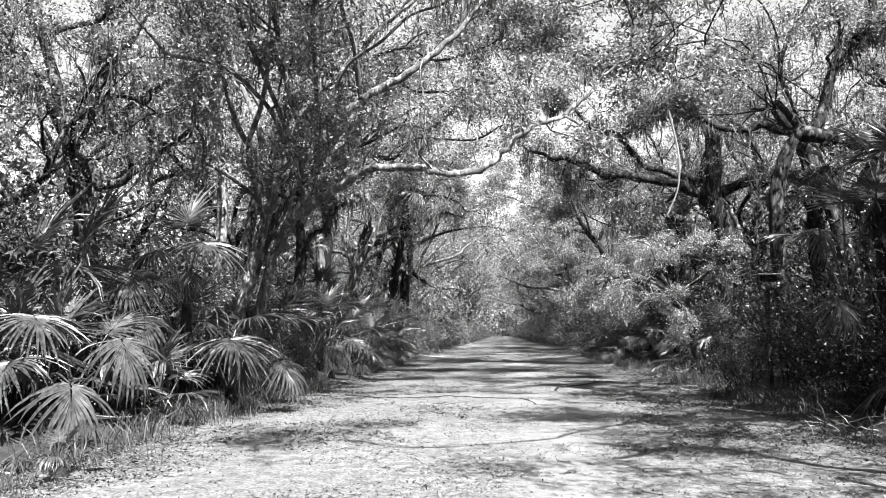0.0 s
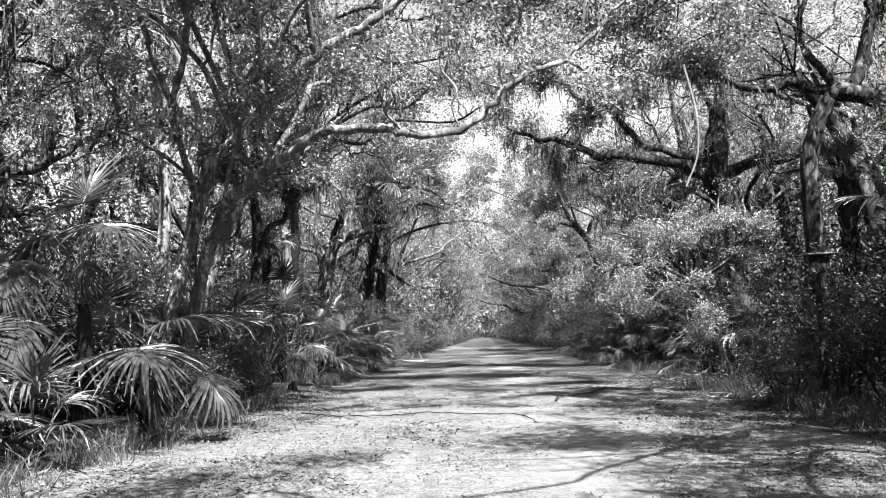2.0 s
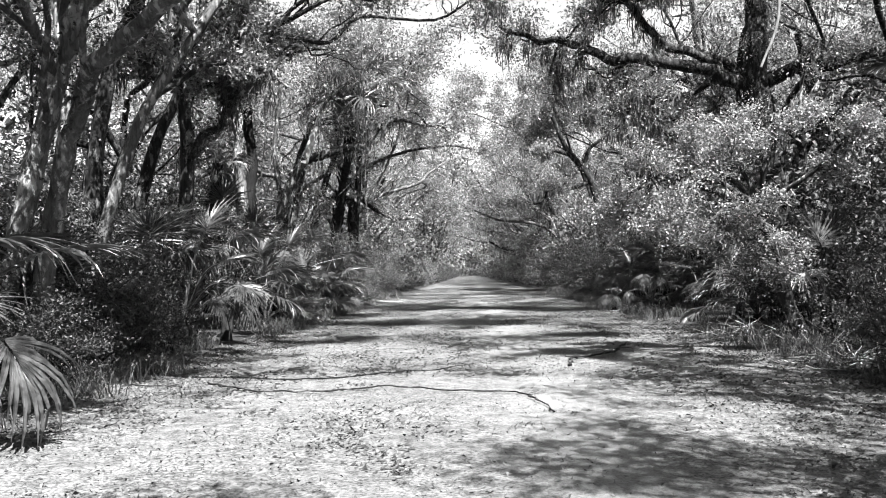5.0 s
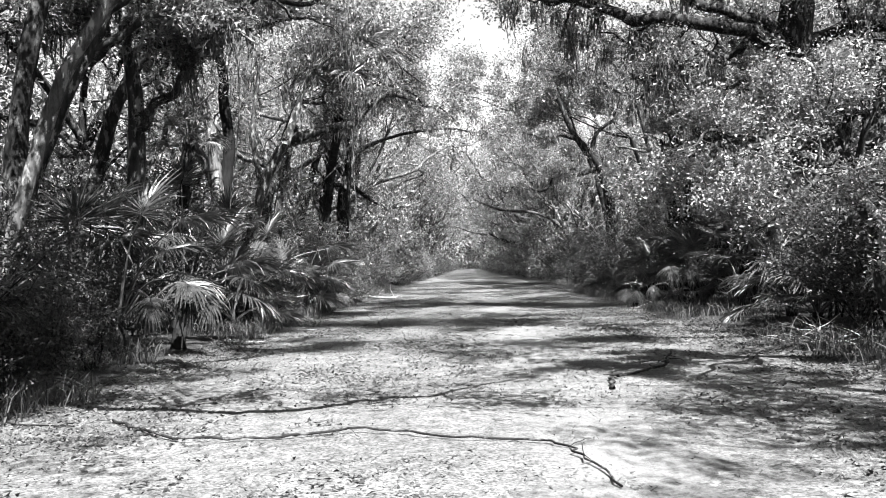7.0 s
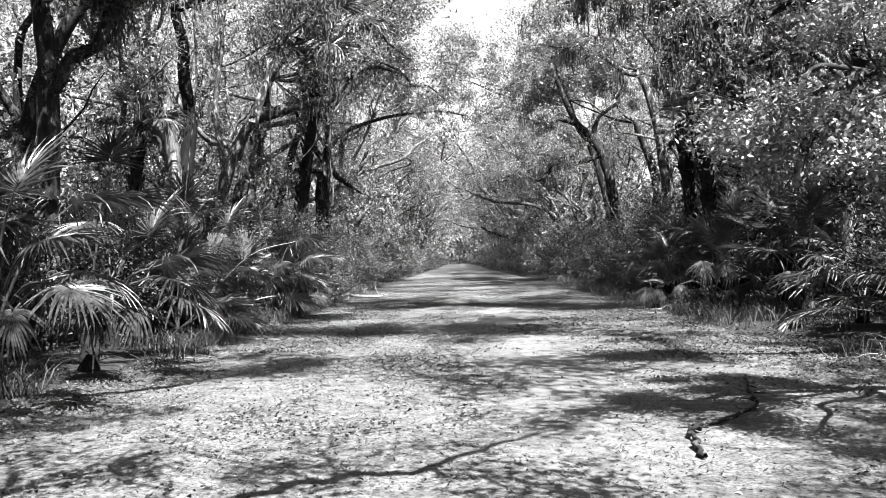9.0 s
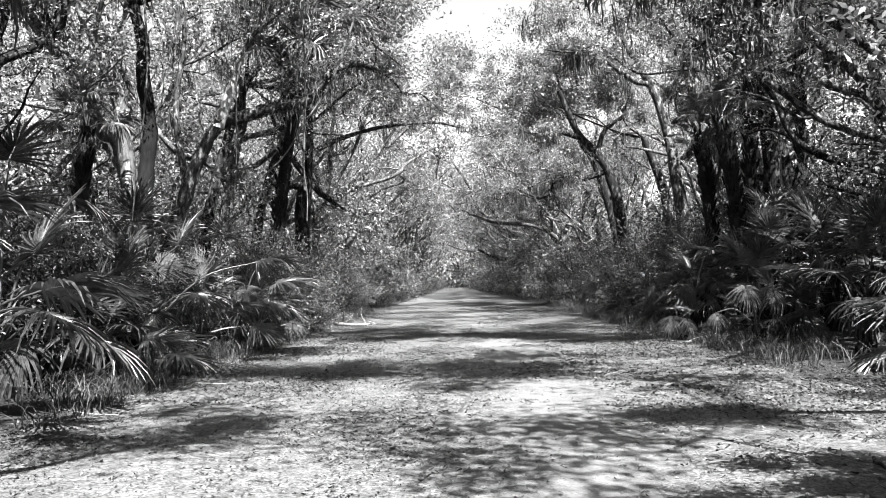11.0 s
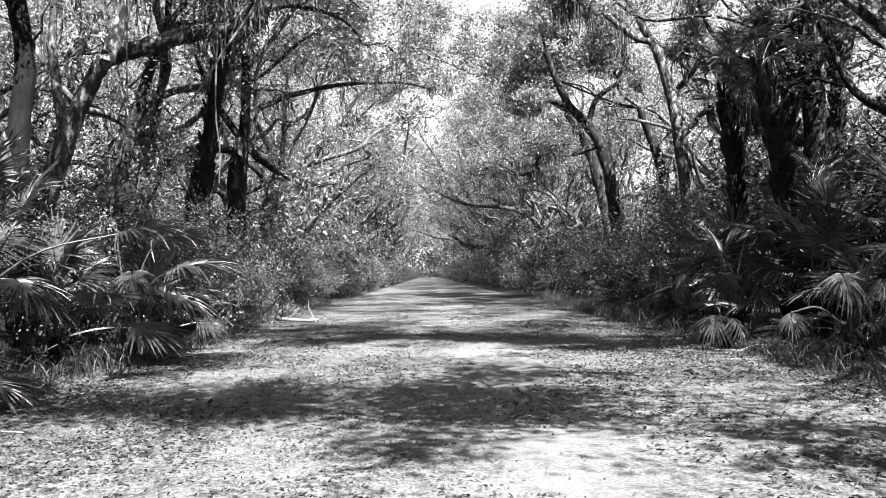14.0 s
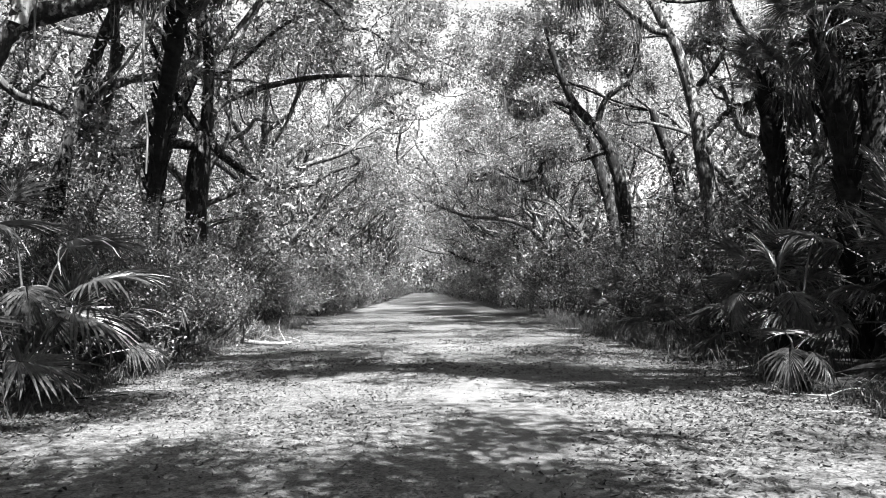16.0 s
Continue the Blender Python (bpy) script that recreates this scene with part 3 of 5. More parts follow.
def right_far_oaks():
    g = Growth(51)
    t = curve([(9.6, 53, -0.2), (9.5, 53, 3), (9.24, 53, 5.55), (8.73, 53, 8.42), (8.0, 53, 10.1), (7.0, 53, 12)], 5)
    g.wood.tube(t, np.linspace(0.34, 0.1, len(t)), 10, 0.12, g.rng)
    for q in ([(8.9, 53, 7.6), (9.6, 53, 9.8), (9.5, 53, 12)], [(9.2, 53, 6), (10.6, 53, 7.5), (11.4, 53, 9.6)], [(8.3, 53, 9.6), (6.6, 52, 10), (4.8, 51, 11)]):
        g.limb(crooked(q, g.rng, 0.3), 0.13, 0.03, 3)
    g.finish("live_oak", Matrix(), "forked live oak with a pale-sided trunk", 18000, 0.12, LIT_OAK_LEAF, BARK, 2100, 1.1)
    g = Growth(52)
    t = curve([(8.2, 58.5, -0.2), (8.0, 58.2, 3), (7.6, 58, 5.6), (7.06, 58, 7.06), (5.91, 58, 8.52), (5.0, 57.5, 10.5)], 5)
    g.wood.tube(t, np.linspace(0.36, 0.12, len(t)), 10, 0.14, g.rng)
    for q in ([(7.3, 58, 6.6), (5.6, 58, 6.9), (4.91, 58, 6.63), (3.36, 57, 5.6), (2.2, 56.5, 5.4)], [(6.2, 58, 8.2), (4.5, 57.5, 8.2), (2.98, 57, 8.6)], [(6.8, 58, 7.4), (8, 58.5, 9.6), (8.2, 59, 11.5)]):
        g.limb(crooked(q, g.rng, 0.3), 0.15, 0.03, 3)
    g.finish("live_oak", Matrix(), "gnarled live oak with drooping dark limbs", 12000, 0.12, LIT_OAK_LEAF, SHADED_BARK, 2100, 0.9)
    g = Growth(53)
    t = curve([(9.0, 106, -0.2), (8.0, 106, 2.2), (6.0, 105, 3.6), (4.2, 104, 3.8), (2.2, 103, 4.7)], 5)
    g.wood.tube(t, np.linspace(0.4, 0.1, len(t)), 9, 0.12, g.rng)
    g.limb(t[6:], 0.15, 0.05, 2, each=(0, 1.5, 0.8, 0.5))
    g.finish("live_oak", Matrix(), "low oak bough reaching out over the lane", 900, 0.25, LIT_OAK_LEAF, SHADED_BARK, 200, 1.0)


def dark_post():
    g = Growth(61)
    t = curve([(-8.95, 40.8, -0.2), (-8.85, 40.7, 2.4), (-8.75, 40.6, 4.59), (-8.61, 40.6, 5.88), (-8.77, 40.6, 7.32), (-8.77, 40.6, 8.37), (-9.02, 40.6, 9.55), (-9.1, 40.6, 11.5)], 5)
    g.wood.tube(t, np.linspace(0.25, 0.14, len(t)), 10, 0.14, g.rng)
    g.limb(curve([(-9.0, 40.6, 9.5), (-8.38, 40.6, 9.72), (-7.79, 40.6, 9.96), (-6.4, 40.6, 10.3), (-5.0, 40.4, 10.2)], 6), 0.13, 0.02, 3, 0.35, (0, 2.2, 1.0, 0.7), 0.35)
    g.limb(curve([(-9.1, 40.6, 11.0), (-9.8, 40.8, 12), (-10, 41, 13.2)], 6), 0.1, 0.03, 3)
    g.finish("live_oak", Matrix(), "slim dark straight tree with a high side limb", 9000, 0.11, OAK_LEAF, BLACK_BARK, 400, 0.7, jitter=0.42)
    # two mottled trunks that lean away from the dark one
    for seed, pts in ((64, [(-8.5, 40.2, -0.2), (-8.75, 40.1, 2.6), (-9.02, 40.0, 4.59), (-9.69, 40.0, 5.82), (-10.61, 40.0, 7.64), (-11.4, 40.0, 8.7), (-12.3, 40.0, 10.2)]),
                      (65, [(-8.4, 39.2, -0.2), (-8.5, 39.1, 2.6), (-8.61, 39.0, 4.46), (-8.85, 39.0, 6.48), (-9.44, 39.0, 8.09), (-9.9, 39.0, 9.33), (-10.2, 39.0, 11.4)])):
        g = Growth(seed, 0.012)
        t = curve(pts, 5)
        g.wood.tube(t, np.linspace(0.24, 0.13, len(t)), 10, 0.14, g.rng)
        for u in (16, 20, 24, 28):
            a = g.rng.uniform(0, 6.28)
            g.limb(wander(t[u], (math.cos(a), math.sin(a), 0.6), 2.8, 8, g.rng, 0.22, 0.05), 0.08, 0.02, 3, each=(0, 2.2, 1.1, 0.7))
        g.finish("oak_tree", Matrix(), "leaning oak with a lichen-mottled trunk", 6000, 0.11, OAK_LEAF, LICHEN_BARK, 500, 0.7, group="oaks along the lane", jitter=0.4)


def dark_column():
    g = Growth(63, 0.01)
    t = curve([(9.3, 43.1, -0.2), (9.4, 43.1, 2.2), (9.44, 43.0, 4.2), (9.3, 43.0, 7), (9.7, 43.1, 10), (9.6, 43, 12)], 5)
    g.wood.tube(t, np.linspace(0.36, 0.2, len(t)), 11, 0.2, g.rng)
    for u in (10, 13, 16, 18):
        a = g.rng.uniform(0, 6.28)
        g.limb(wander(t[u], (math.cos(a), math.sin(a), 0.5), 3.2, 8, g.rng, 0.22, 0.05), 0.11, 0.02, 3, each=(0, 2.4, 1.2, 0.8))
    g.wood_tops.append(np.repeat(t, 40, axis=0) + g.rng.normal(0, 0.3, (40 * len(t), 3)))
    return g.finish("live_oak", Matrix(), "straight dark trunk clad in small climbing leaves", 3000, 0.09, OAK_LEAF, SHADED_BARK, 900, 1.0)


def shade_oak(i, pts, r, mat):
    """A trunk behind the palmettos on the shady side."""
    g = Growth(70 + i)
    t = curve(pts, 5)
    g.wood.tube(t, np.linspace(r * 1.25, r * 0.5, len(t)), 10, 0.1, g.rng)
    if i == 4:
        g.limb(crooked([(-7.1, 28.4, 4.2), (-6.5, 28.3, 4.9), (-6.0, 28.3, 5.45), (-5.5, 28.4, 6.1), (-4.9, 28.6, 7.4)], g.rng, 0.06), 0.12, 0.03, 3, 0.4, (0, 2.2, 1.1, 0.7), 0.4)
    for j in range(5):
        q = t[int(len(t) * g.rng.uniform(0.5, 0.98))]
        a = g.rng.uniform(0, 6.28)
        g.limb(wander(q, (math.cos(a), math.sin(a), 0.7), g.rng.uniform(2.5, 4.2), 8, g.rng, 0.22, 0.05), 0.08, 0.02, 3, each=(0, 2.4, 1.2, 0.8))
    g.finish("oak_tree", Matrix(), "slender crooked oak in the shade of the wood", 5000 if i == 0 else 12000, 0.11, OAK_LEAF, mat, 900, 0.9, group="oaks along the lane")


def arching_oak(seed, pts, *boughs):
    """An oak whose high boughs close over the lane, added to fill the canopy and cast shade."""
    g = Growth(seed, 0.006)
    t = curve(pts, 6)
    stem = 0.2 if pts[0][0] < 0 or seed == 83 else 0.3
    g.wood.tube(t, np.linspace(stem * 1.2, stem * 0.6, len(t)), 11, 0.16, g.rng)
    for b in boughs:
        g.limb(crooked(b, g.rng, 0.7 if seed == 81 else 0.34), 0.034 if seed == 81 else 0.05 if seed in (83, 90, 91, 93, 94) else 0.085, 0.018, 3, 0.3 if seed == 81 else 0.2)
    g.finish("live_oak", Matrix(), "tall live oak added to close the canopy and shade the lane", 27000 if seed == 81 else 26000 if seed in (82, 86) else 16000 if seed == 83 else 14000 if seed == 92 else 14000 if seed == 90 else 7000 if seed == 91 else 26000 if seed in (93, 94) else 26000 if seed == 88 else 13000 if seed == 84 else 16000 if seed > 86 else 22000, 0.1 if seed in (90, 91) else 0.15 if seed > 86 else 0.15 if seed == 81 else 0.11, OAK_LEAF, SHADED_BARK, 900, 0.55, group="oaks along the lane", jitter=0.3, tuft=110 if seed == 81 else 260 if seed in (88, 89, 93, 94) else 60)


# boughs added so that their leaf clumps dapple the lane with shade
arching_oak(81, [(10.8, 26.5, -0.2), (10.9, 26.6, 3), (10.2, 26.8, 6.5), (9.0, 27, 8.6)],
            [(9.0, 27, 8.6), (5.4, 26.5, 10.8), (2.6, 26.4, 11.8), (0.4, 26.6, 12.6)],
            [(9.0, 27, 8.6), (6.8, 29, 10.8), (4.6, 31.5, 12.4), (2.6, 33, 13)],
            [(9.0, 27, 8.6), (6.4, 25.0, 9.8), (4.4, 23.4, 10.6), (2.8, 22.4, 11.2)],
            [(9.0, 27, 8.6), (5.8, 24.8, 10), (3.6, 24.6, 10.6), (2.0, 24.4, 11.4)],
            [(9.0, 27, 8.6), (6.6, 31.5, 10.4), (3.8, 34.8, 10.8), (1.6, 36.4, 10.8)],
            [(9.0, 27, 8.6), (6.8, 23.2, 10.2), (4.8, 19.4, 10.8), (2.8, 18.2, 11.2), (0.6, 18.4, 11.4)])
arching_oak(82, [(-10.6, 33.5, -0.2), (-10.4, 33.4, 3), (-9.2, 33.2, 6.5), (-7.2, 33, 8.6)],
            [(-7.2, 33, 8.6), (-5, 33.4, 10.2), (-2.8, 34, 11.2), (-0.8, 34.4, 11.4)],
            [(-7.3, 33, 8.4), (-6, 31, 10.6), (-4, 29.5, 12)],
            [(-7.2, 33, 8.6), (-4.4, 35, 9.6), (-1.6, 36, 10.2), (1.0, 36.4, 10.4)],
            [(-7.2, 33, 8.6), (-4.0, 33.6, 10.0), (-1.4, 34.4, 11.2), (0.8, 34.6, 11.8)],
            [(-7.2, 33, 8.6), (-8.4, 33.4, 11), (-8.8, 33.8, 13)])
# out of view, added to shade the right of the lane
arching_oak(83, [(8.2, 9.5, -0.2), (8.3, 9.6, 3), (7.6, 9.8, 6), (6.6, 10, 8.4)],
            [(6.6, 10, 8.4), (4.6, 6.8, 9.6), (2.4, 5.0, 10.2), (0.4, 4.4, 10.4)],
            [(6.8, 10, 8), (6.4, 12.0, 9.2), (5.6, 13.4, 9.6)],
            [(6.7, 10, 8.2), (5.6, 7.6, 10), (3, 6, 11)],
            [(7.3, 9.9, 6.8), (6.3, 9.0, 7.6), (5.3, 8.4, 8.3)],
            [(7.6, 9.8, 6.0), (7.2, 8.2, 7.2), (6.2, 7.0, 8.0)],
            [(7.4, 9.8, 6.6), (7.8, 11.4, 7.6), (7.4, 13.0, 8.4)])
# added to shade the left half of the lane
arching_oak(86, [(-8.2, 26.2, -0.2), (-8.4, 26.2, 3), (-7.9, 26.1, 6), (-7.0, 26.0, 8)],
            [(-7, 26, 8), (-4.5, 25.6, 9.5), (-2, 25, 10.2), (0.2, 24.8, 10.7)],
            [(-7, 26.2, 8), (-4.6, 27.6, 9.7), (-2.4, 28.6, 10.5), (-0.6, 29.4, 10.8)],
            [(-7, 26, 8), (-6.4, 24, 9.6), (-5, 22.4, 10.6)])
# out of view, added to shade the left palms and trunks
arching_oak(84, [(-9.8, 10.4, -0.2), (-9.9, 10.5, 3), (-9.4, 10.7, 6), (-8.6, 11, 8.2)],
            [(-8.6, 11, 8.2), (-6.8, 10.6, 9.4), (-4.6, 10.0, 9.8), (-2.6, 9.6, 10.2), (-0.8, 9.4, 10.4)],
            [(-8.6, 11, 8.2), (-6.6, 12.8, 9.6), (-4.6, 14.0, 10.2), (-2.8, 14.6, 10.6)],
            [(-8.6, 11, 8.2), (-8.6, 14, 10.2), (-9.2, 18, 10.8)])
arching_oak(87, [(-8.6, 45.4, -0.2), (-8.6, 45.4, 3), (-8, 45.6, 6), (-7.2, 45.8, 8.4)],
            [(-7.2, 45.8, 8.4), (-5, 46, 10), (-3.4, 46.4, 10.8), (-2.4, 46.8, 11.3)],
            [(-7.2, 45.8, 8.4), (-4.6, 47.6, 9.2), (-1.8, 48.8, 8.4), (-0.6, 49.4, 8.0)],
            [(-7.2, 45.8, 8.4), (-5.4, 48.6, 10.4), (-4, 50.4, 12), (-3.2, 51.4, 13.2)],
            [(-7.2, 45.8, 8.4), (-6.6, 43.4, 10.6), (-5, 42, 12)])
arching_oak(88, [(8.8, 62.6, -0.2), (8.6, 62.6, 3.4), (7.8, 62.8, 7), (6.8, 63, 9)],
            [(6.8, 63, 9), (4.4, 63, 10.6), (1.8, 63.6, 11.6), (-0.6, 64.4, 12)],
            [(6.8, 63, 9), (5.4, 66, 11), (3.2, 68.4, 12.8), (0.6, 70, 13.4)],
            [(6.8, 63, 9), (6, 60.6, 11.6), (4.6, 58.8, 13)])
arching_oak(89, [(-8.6, 74, -0.2), (-8.4, 74, 3.4), (-7.6, 74, 7), (-6.6, 74, 9.4)],
            [(-6.6, 74, 9.4), (-4.4, 74.6, 11.4), (-1.8, 75, 13), (0.6, 76, 14)],
            [(-6.6, 74, 9.4), (-5, 77, 12), (-2.6, 80, 14.6)],
            [(-6.6, 74, 9.4), (-6, 71, 12), (-4.4, 69, 13.6)])
arching_oak(90, [(10.8, 44.6, -0.2), (10.8, 44.6, 3), (10.2, 44.8, 5.8), (9.2, 45, 7.6)],
            [(9.2, 45, 7.6), (6.5, 47.5, 9.2), (4.8, 49, 10), (3.6, 50, 10.4)],
            [(9.2, 45, 7.6), (8.6, 47, 11), (6.4, 49, 13)],
            [(9.2, 45, 7.6), (7.0, 44.2, 9.6), (4.6, 44.6, 10.6), (2.6, 45.6, 11)])
arching_oak(85, [(-8.4, 51, -0.2), (-8.3, 51, 3), (-7.6, 51, 6), (-6.8, 51, 8)],
            [(-6.8, 51, 8), (-4.4, 51.5, 9.4), (-1.8, 52, 10)],
            [(-6.8, 51, 8), (-6, 48, 10.4), (-4, 46.6, 12)],
            [(-6.8, 51, 8), (-6, 54, 10), (-4, 56, 11)])
# added to shade the palms on the right
arching_oak(91, [(12.4, 37.4, -0.2), (12.5, 37.3, 3.5), (12.0, 37.2, 7), (11.4, 37, 9.4)],
            [(11.4, 37, 9.4), (10.2, 36.6, 11.2), (9.2, 36.2, 12)],
            [(11.4, 37, 9.4), (10.6, 39, 11.4), (9.2, 40.6, 12.2), (8.0, 41.6, 12.6)],
            [(11.4, 37, 9.4), (12.6, 39.6, 11), (12.4, 42.6, 12)])
# out of view, added to shade the right foreground
arching_oak(92, [(12.0, 12.6, -0.2), (12.1, 12.5, 3.5), (11.6, 12.3, 7), (11.0, 12, 9.2)],
            [(11.0, 12, 9.2), (9.4, 11.2, 10.6), (8.0, 10.2, 11.2), (7.0, 9.4, 11.4)],
            [(11.0, 12, 9.2), (10.6, 15, 10.4), (9.8, 17.4, 10.8), (9.0, 18.6, 11)],
            [(11.0, 12, 9.2), (10.6, 9.2, 10.6), (9.4, 6.6, 11.2), (8.4, 5.0, 11.4)],
            [(11.0, 12, 9.2), (12.6, 15, 10.8), (12.8, 18, 11.4)])
# this oak and the next are added to stripe the far lane with shade
arching_oak(93, [(10.6, 59, -0.2), (10.6, 59, 3), (10.2, 59.2, 6), (9.4, 59.4, 8.4)],
            [(9.4, 59.4, 8.4), (7, 60, 9.8), (4.8, 60.8, 10.6), (3.2, 61.8, 11)],
            [(9.4, 59.4, 8.4), (7.4, 62.4, 10.4), (5.4, 64.8, 11.6), (3.6, 66.2, 12.2)],
            [(9.4, 59.4, 8.4), (7.6, 57.2, 10.4), (6.0, 55.8, 11.6)])
arching_oak(94, [(10.4, 77, -0.2), (10.4, 77, 3), (9.8, 77, 6), (9.0, 77, 8.6)],
            [(9.0, 77, 8.6), (6.6, 77.6, 10.4), (4.4, 78.6, 11.4), (2.6, 79.4, 12)],
            [(9.0, 77, 8.6), (7.0, 81, 10.6), (5.0, 84, 12), (3.4, 86, 12.6)])
lane_limb_oak(), right_oak(), burl_oak(), snag_oak(), fork_oak(), right_far_oaks(), dark_post(), dark_column()
shade_oak(0, [(-10.3, 20, -0.2), (-10.3, 20, 2.5), (-10.5, 20, 4.25), (-10.84, 20, 5.7), (-11.3, 20, 7.64), (-12.07, 20, 10.2)], 0.24, SHADED_BARK)
# pale bark here puts the sun on this trunk's lichen into its colour
shade_oak(1, [(-9.6, 26.8, -0.2), (-9.4, 26.8, 3.5), (-9.29, 26.8, 6.8), (-9.73, 26.8, 9.56), (-10.1, 26.8, 11.2), (-10.5, 26.8, 13)], 0.17, PALE_OAK)
shade_oak(2, [(-8.1, 24.4, -0.2), (-7.3, 24.4, 2.5), (-6.6, 24.4, 4.5), (-5.9, 24.5, 5.7), (-4.9, 24.8, 7.4), (-4.2, 25.2, 9.5), (-3.8, 25.4, 11)], 0.11, LICHEN_BARK)
shade_oak(3, [(-9.4, 26.5, -0.2), (-8.5, 26.5, 2.4), (-7.6, 26.5, 4.6), (-6.6, 26.6, 6.8), (-6.2, 26.8, 9.6)], 0.13, BARK)
shade_oak(4, [(-7.3, 28.6, -0.2), (-7.15, 28.5, 2.5), (-7.03, 28.4, 4.65), (-7.2, 28.4, 6.5), (-7.5, 28.5, 9.5)], 0.19, BARK)


# ---- the wood on both sides ----
def forest():
    """Wild oaks in four kinds, copied along both sides with turns and sizes of their own."""
    rng = np.random.default_rng(5)
    near, mid, far = [], [], []

    def stock(kinds, seed, count, tall, spread, leaf_count, leaf_size, moss, finest, jitter, **more):
        for i in range(count):
            g, kw = spreading_oak(seed + i, tall + i, (1.2 - 0.5 * i, 0.4 * i - 0.6), spread, leaf_count, leaf_size, moss, limbs=6, finest=finest, **more)
            kinds.append(g.finish(kw.pop("name"), pose(0, -400, -100), kw.pop("label"), kw.pop("leaf_count"), kw.pop("leaf_size"), kw.pop("leaf_mat"), jitter=jitter, tuft=18, **kw))

    stock(near, 100, 4, 11.0, 5.2, 27000, 0.095, 700, 0.026, 0.3, low=3)
    # distant stock: lighter leaf and bark stand in for sun and haze
    stock(mid, 110, 3, 11.5, 5.2, 13000, 0.14, 420, 0.03, 0.36, low=3, bark=GREY_BARK, leaf_mat=LIT_OAK_LEAF)
    stock(far, 120, 3, 12.5, 5.0, 2800, 0.36, 0, 0.06, 0.5, low=2, bark=GREY_BARK, leaf_mat=LIT_OAK_LEAF)
    used = set()

    def plant(kinds, x, y, size, tilt):
        k = int(rng.integers(len(kinds)))
        m = Matrix.Translation((x, y, height(x, y) - 0.05)) @ pose(0, 0, 0, 0, tilt, 0) @ pose(0, 0, 0, 0, 0, float(rng.uniform(0, 360))) @ Matrix.Scale(size, 4)
        if 5 < x < 10 and 46 < y < 61:
            return  # the two far oaks stand here
        if (id(kinds), k) in used:
            copy_thing(kinds[k], m @ Matrix.Diagonal((*kinds[k].scale, 1)).inverted())
        else:
            used.add((id(kinds), k))
            kinds[k].matrix_basis = m

    for side in (-1, 1):
        y = -14.0
        while y < 46:
            if not (side < 0 and (4 < y < 24 or 28 < y < 44)) and not (side > 0 and 12 < y < 27):
                # unseen oaks beside and behind the start, added to shade the lane
                if side > 0 and y < 12:
                    plant(near, rng.uniform(8.6, 10.0), y, rng.uniform(0.85, 1.05), -rng.uniform(0, 4))
                elif side > 0:
                    plant(near, rng.uniform(11.5, 13.0), y, rng.uniform(0.85, 1.1), -rng.uniform(0, 4))
                else:
                    plant(near, side * rng.uniform(7.0, 9.0), y, rng.uniform(0.85, 1.1), -side * rng.uniform(2, 9))
            y += rng.uniform(5.0, 7.5)
        while y < 95:
            plant(mid, side * rng.uniform(7.2, 9.4), y, rng.uniform(0.8, 1.05), -side * (rng.uniform(5, 11) if side > 0 else rng.uniform(2, 8)) * (1.0 if y < 72 else 1.6))
            y += rng.uniform(5.0, 7.5)
        while y < 218:
            plant(far, side * rng.uniform(6.2, 8.0), y, rng.uniform(0.95, 1.2), -side * rng.uniform(5, 13))
            plant(far, side * rng.uniform(11, 16), y + 2, rng.uniform(1.0, 1.3), 0)
            y += rng.uniform(6.0, 9)
        # more leaning oaks on the right, added to shade the far lane
        y = 74.0
        while side > 0 and y < 130:
            plant(mid, rng.uniform(6.6, 8.0), y, rng.uniform(0.8, 1.0), -rng.uniform(5, 12))
            y += rng.uniform(5.5, 8)
        y = -8.0
        while y < 40:
            if side < 0 or not 8 < y < 22:
                plant(near, side * rng.uniform(12.0, 15.0), y, rng.uniform(0.95, 1.2), 0)
            y += rng.uniform(7.0, 10)
        while y < 95:
            plant(mid, side * rng.uniform(12.0, 16.0), y, rng.uniform(0.95, 1.25), 0)
            y += rng.uniform(7.0, 10)
        y = 0.0
        while y < 90:
            plant(mid, side * rng.uniform(18, 23), y, rng.uniform(1.0, 1.3), 0)
            y += rng.uniform(8.0, 11)
    for x in np.arange(-16, 17, 4.0):
        plant(far, x, 222 + rng.uniform(-5, 8), rng.uniform(0.7, 1.0), 0)


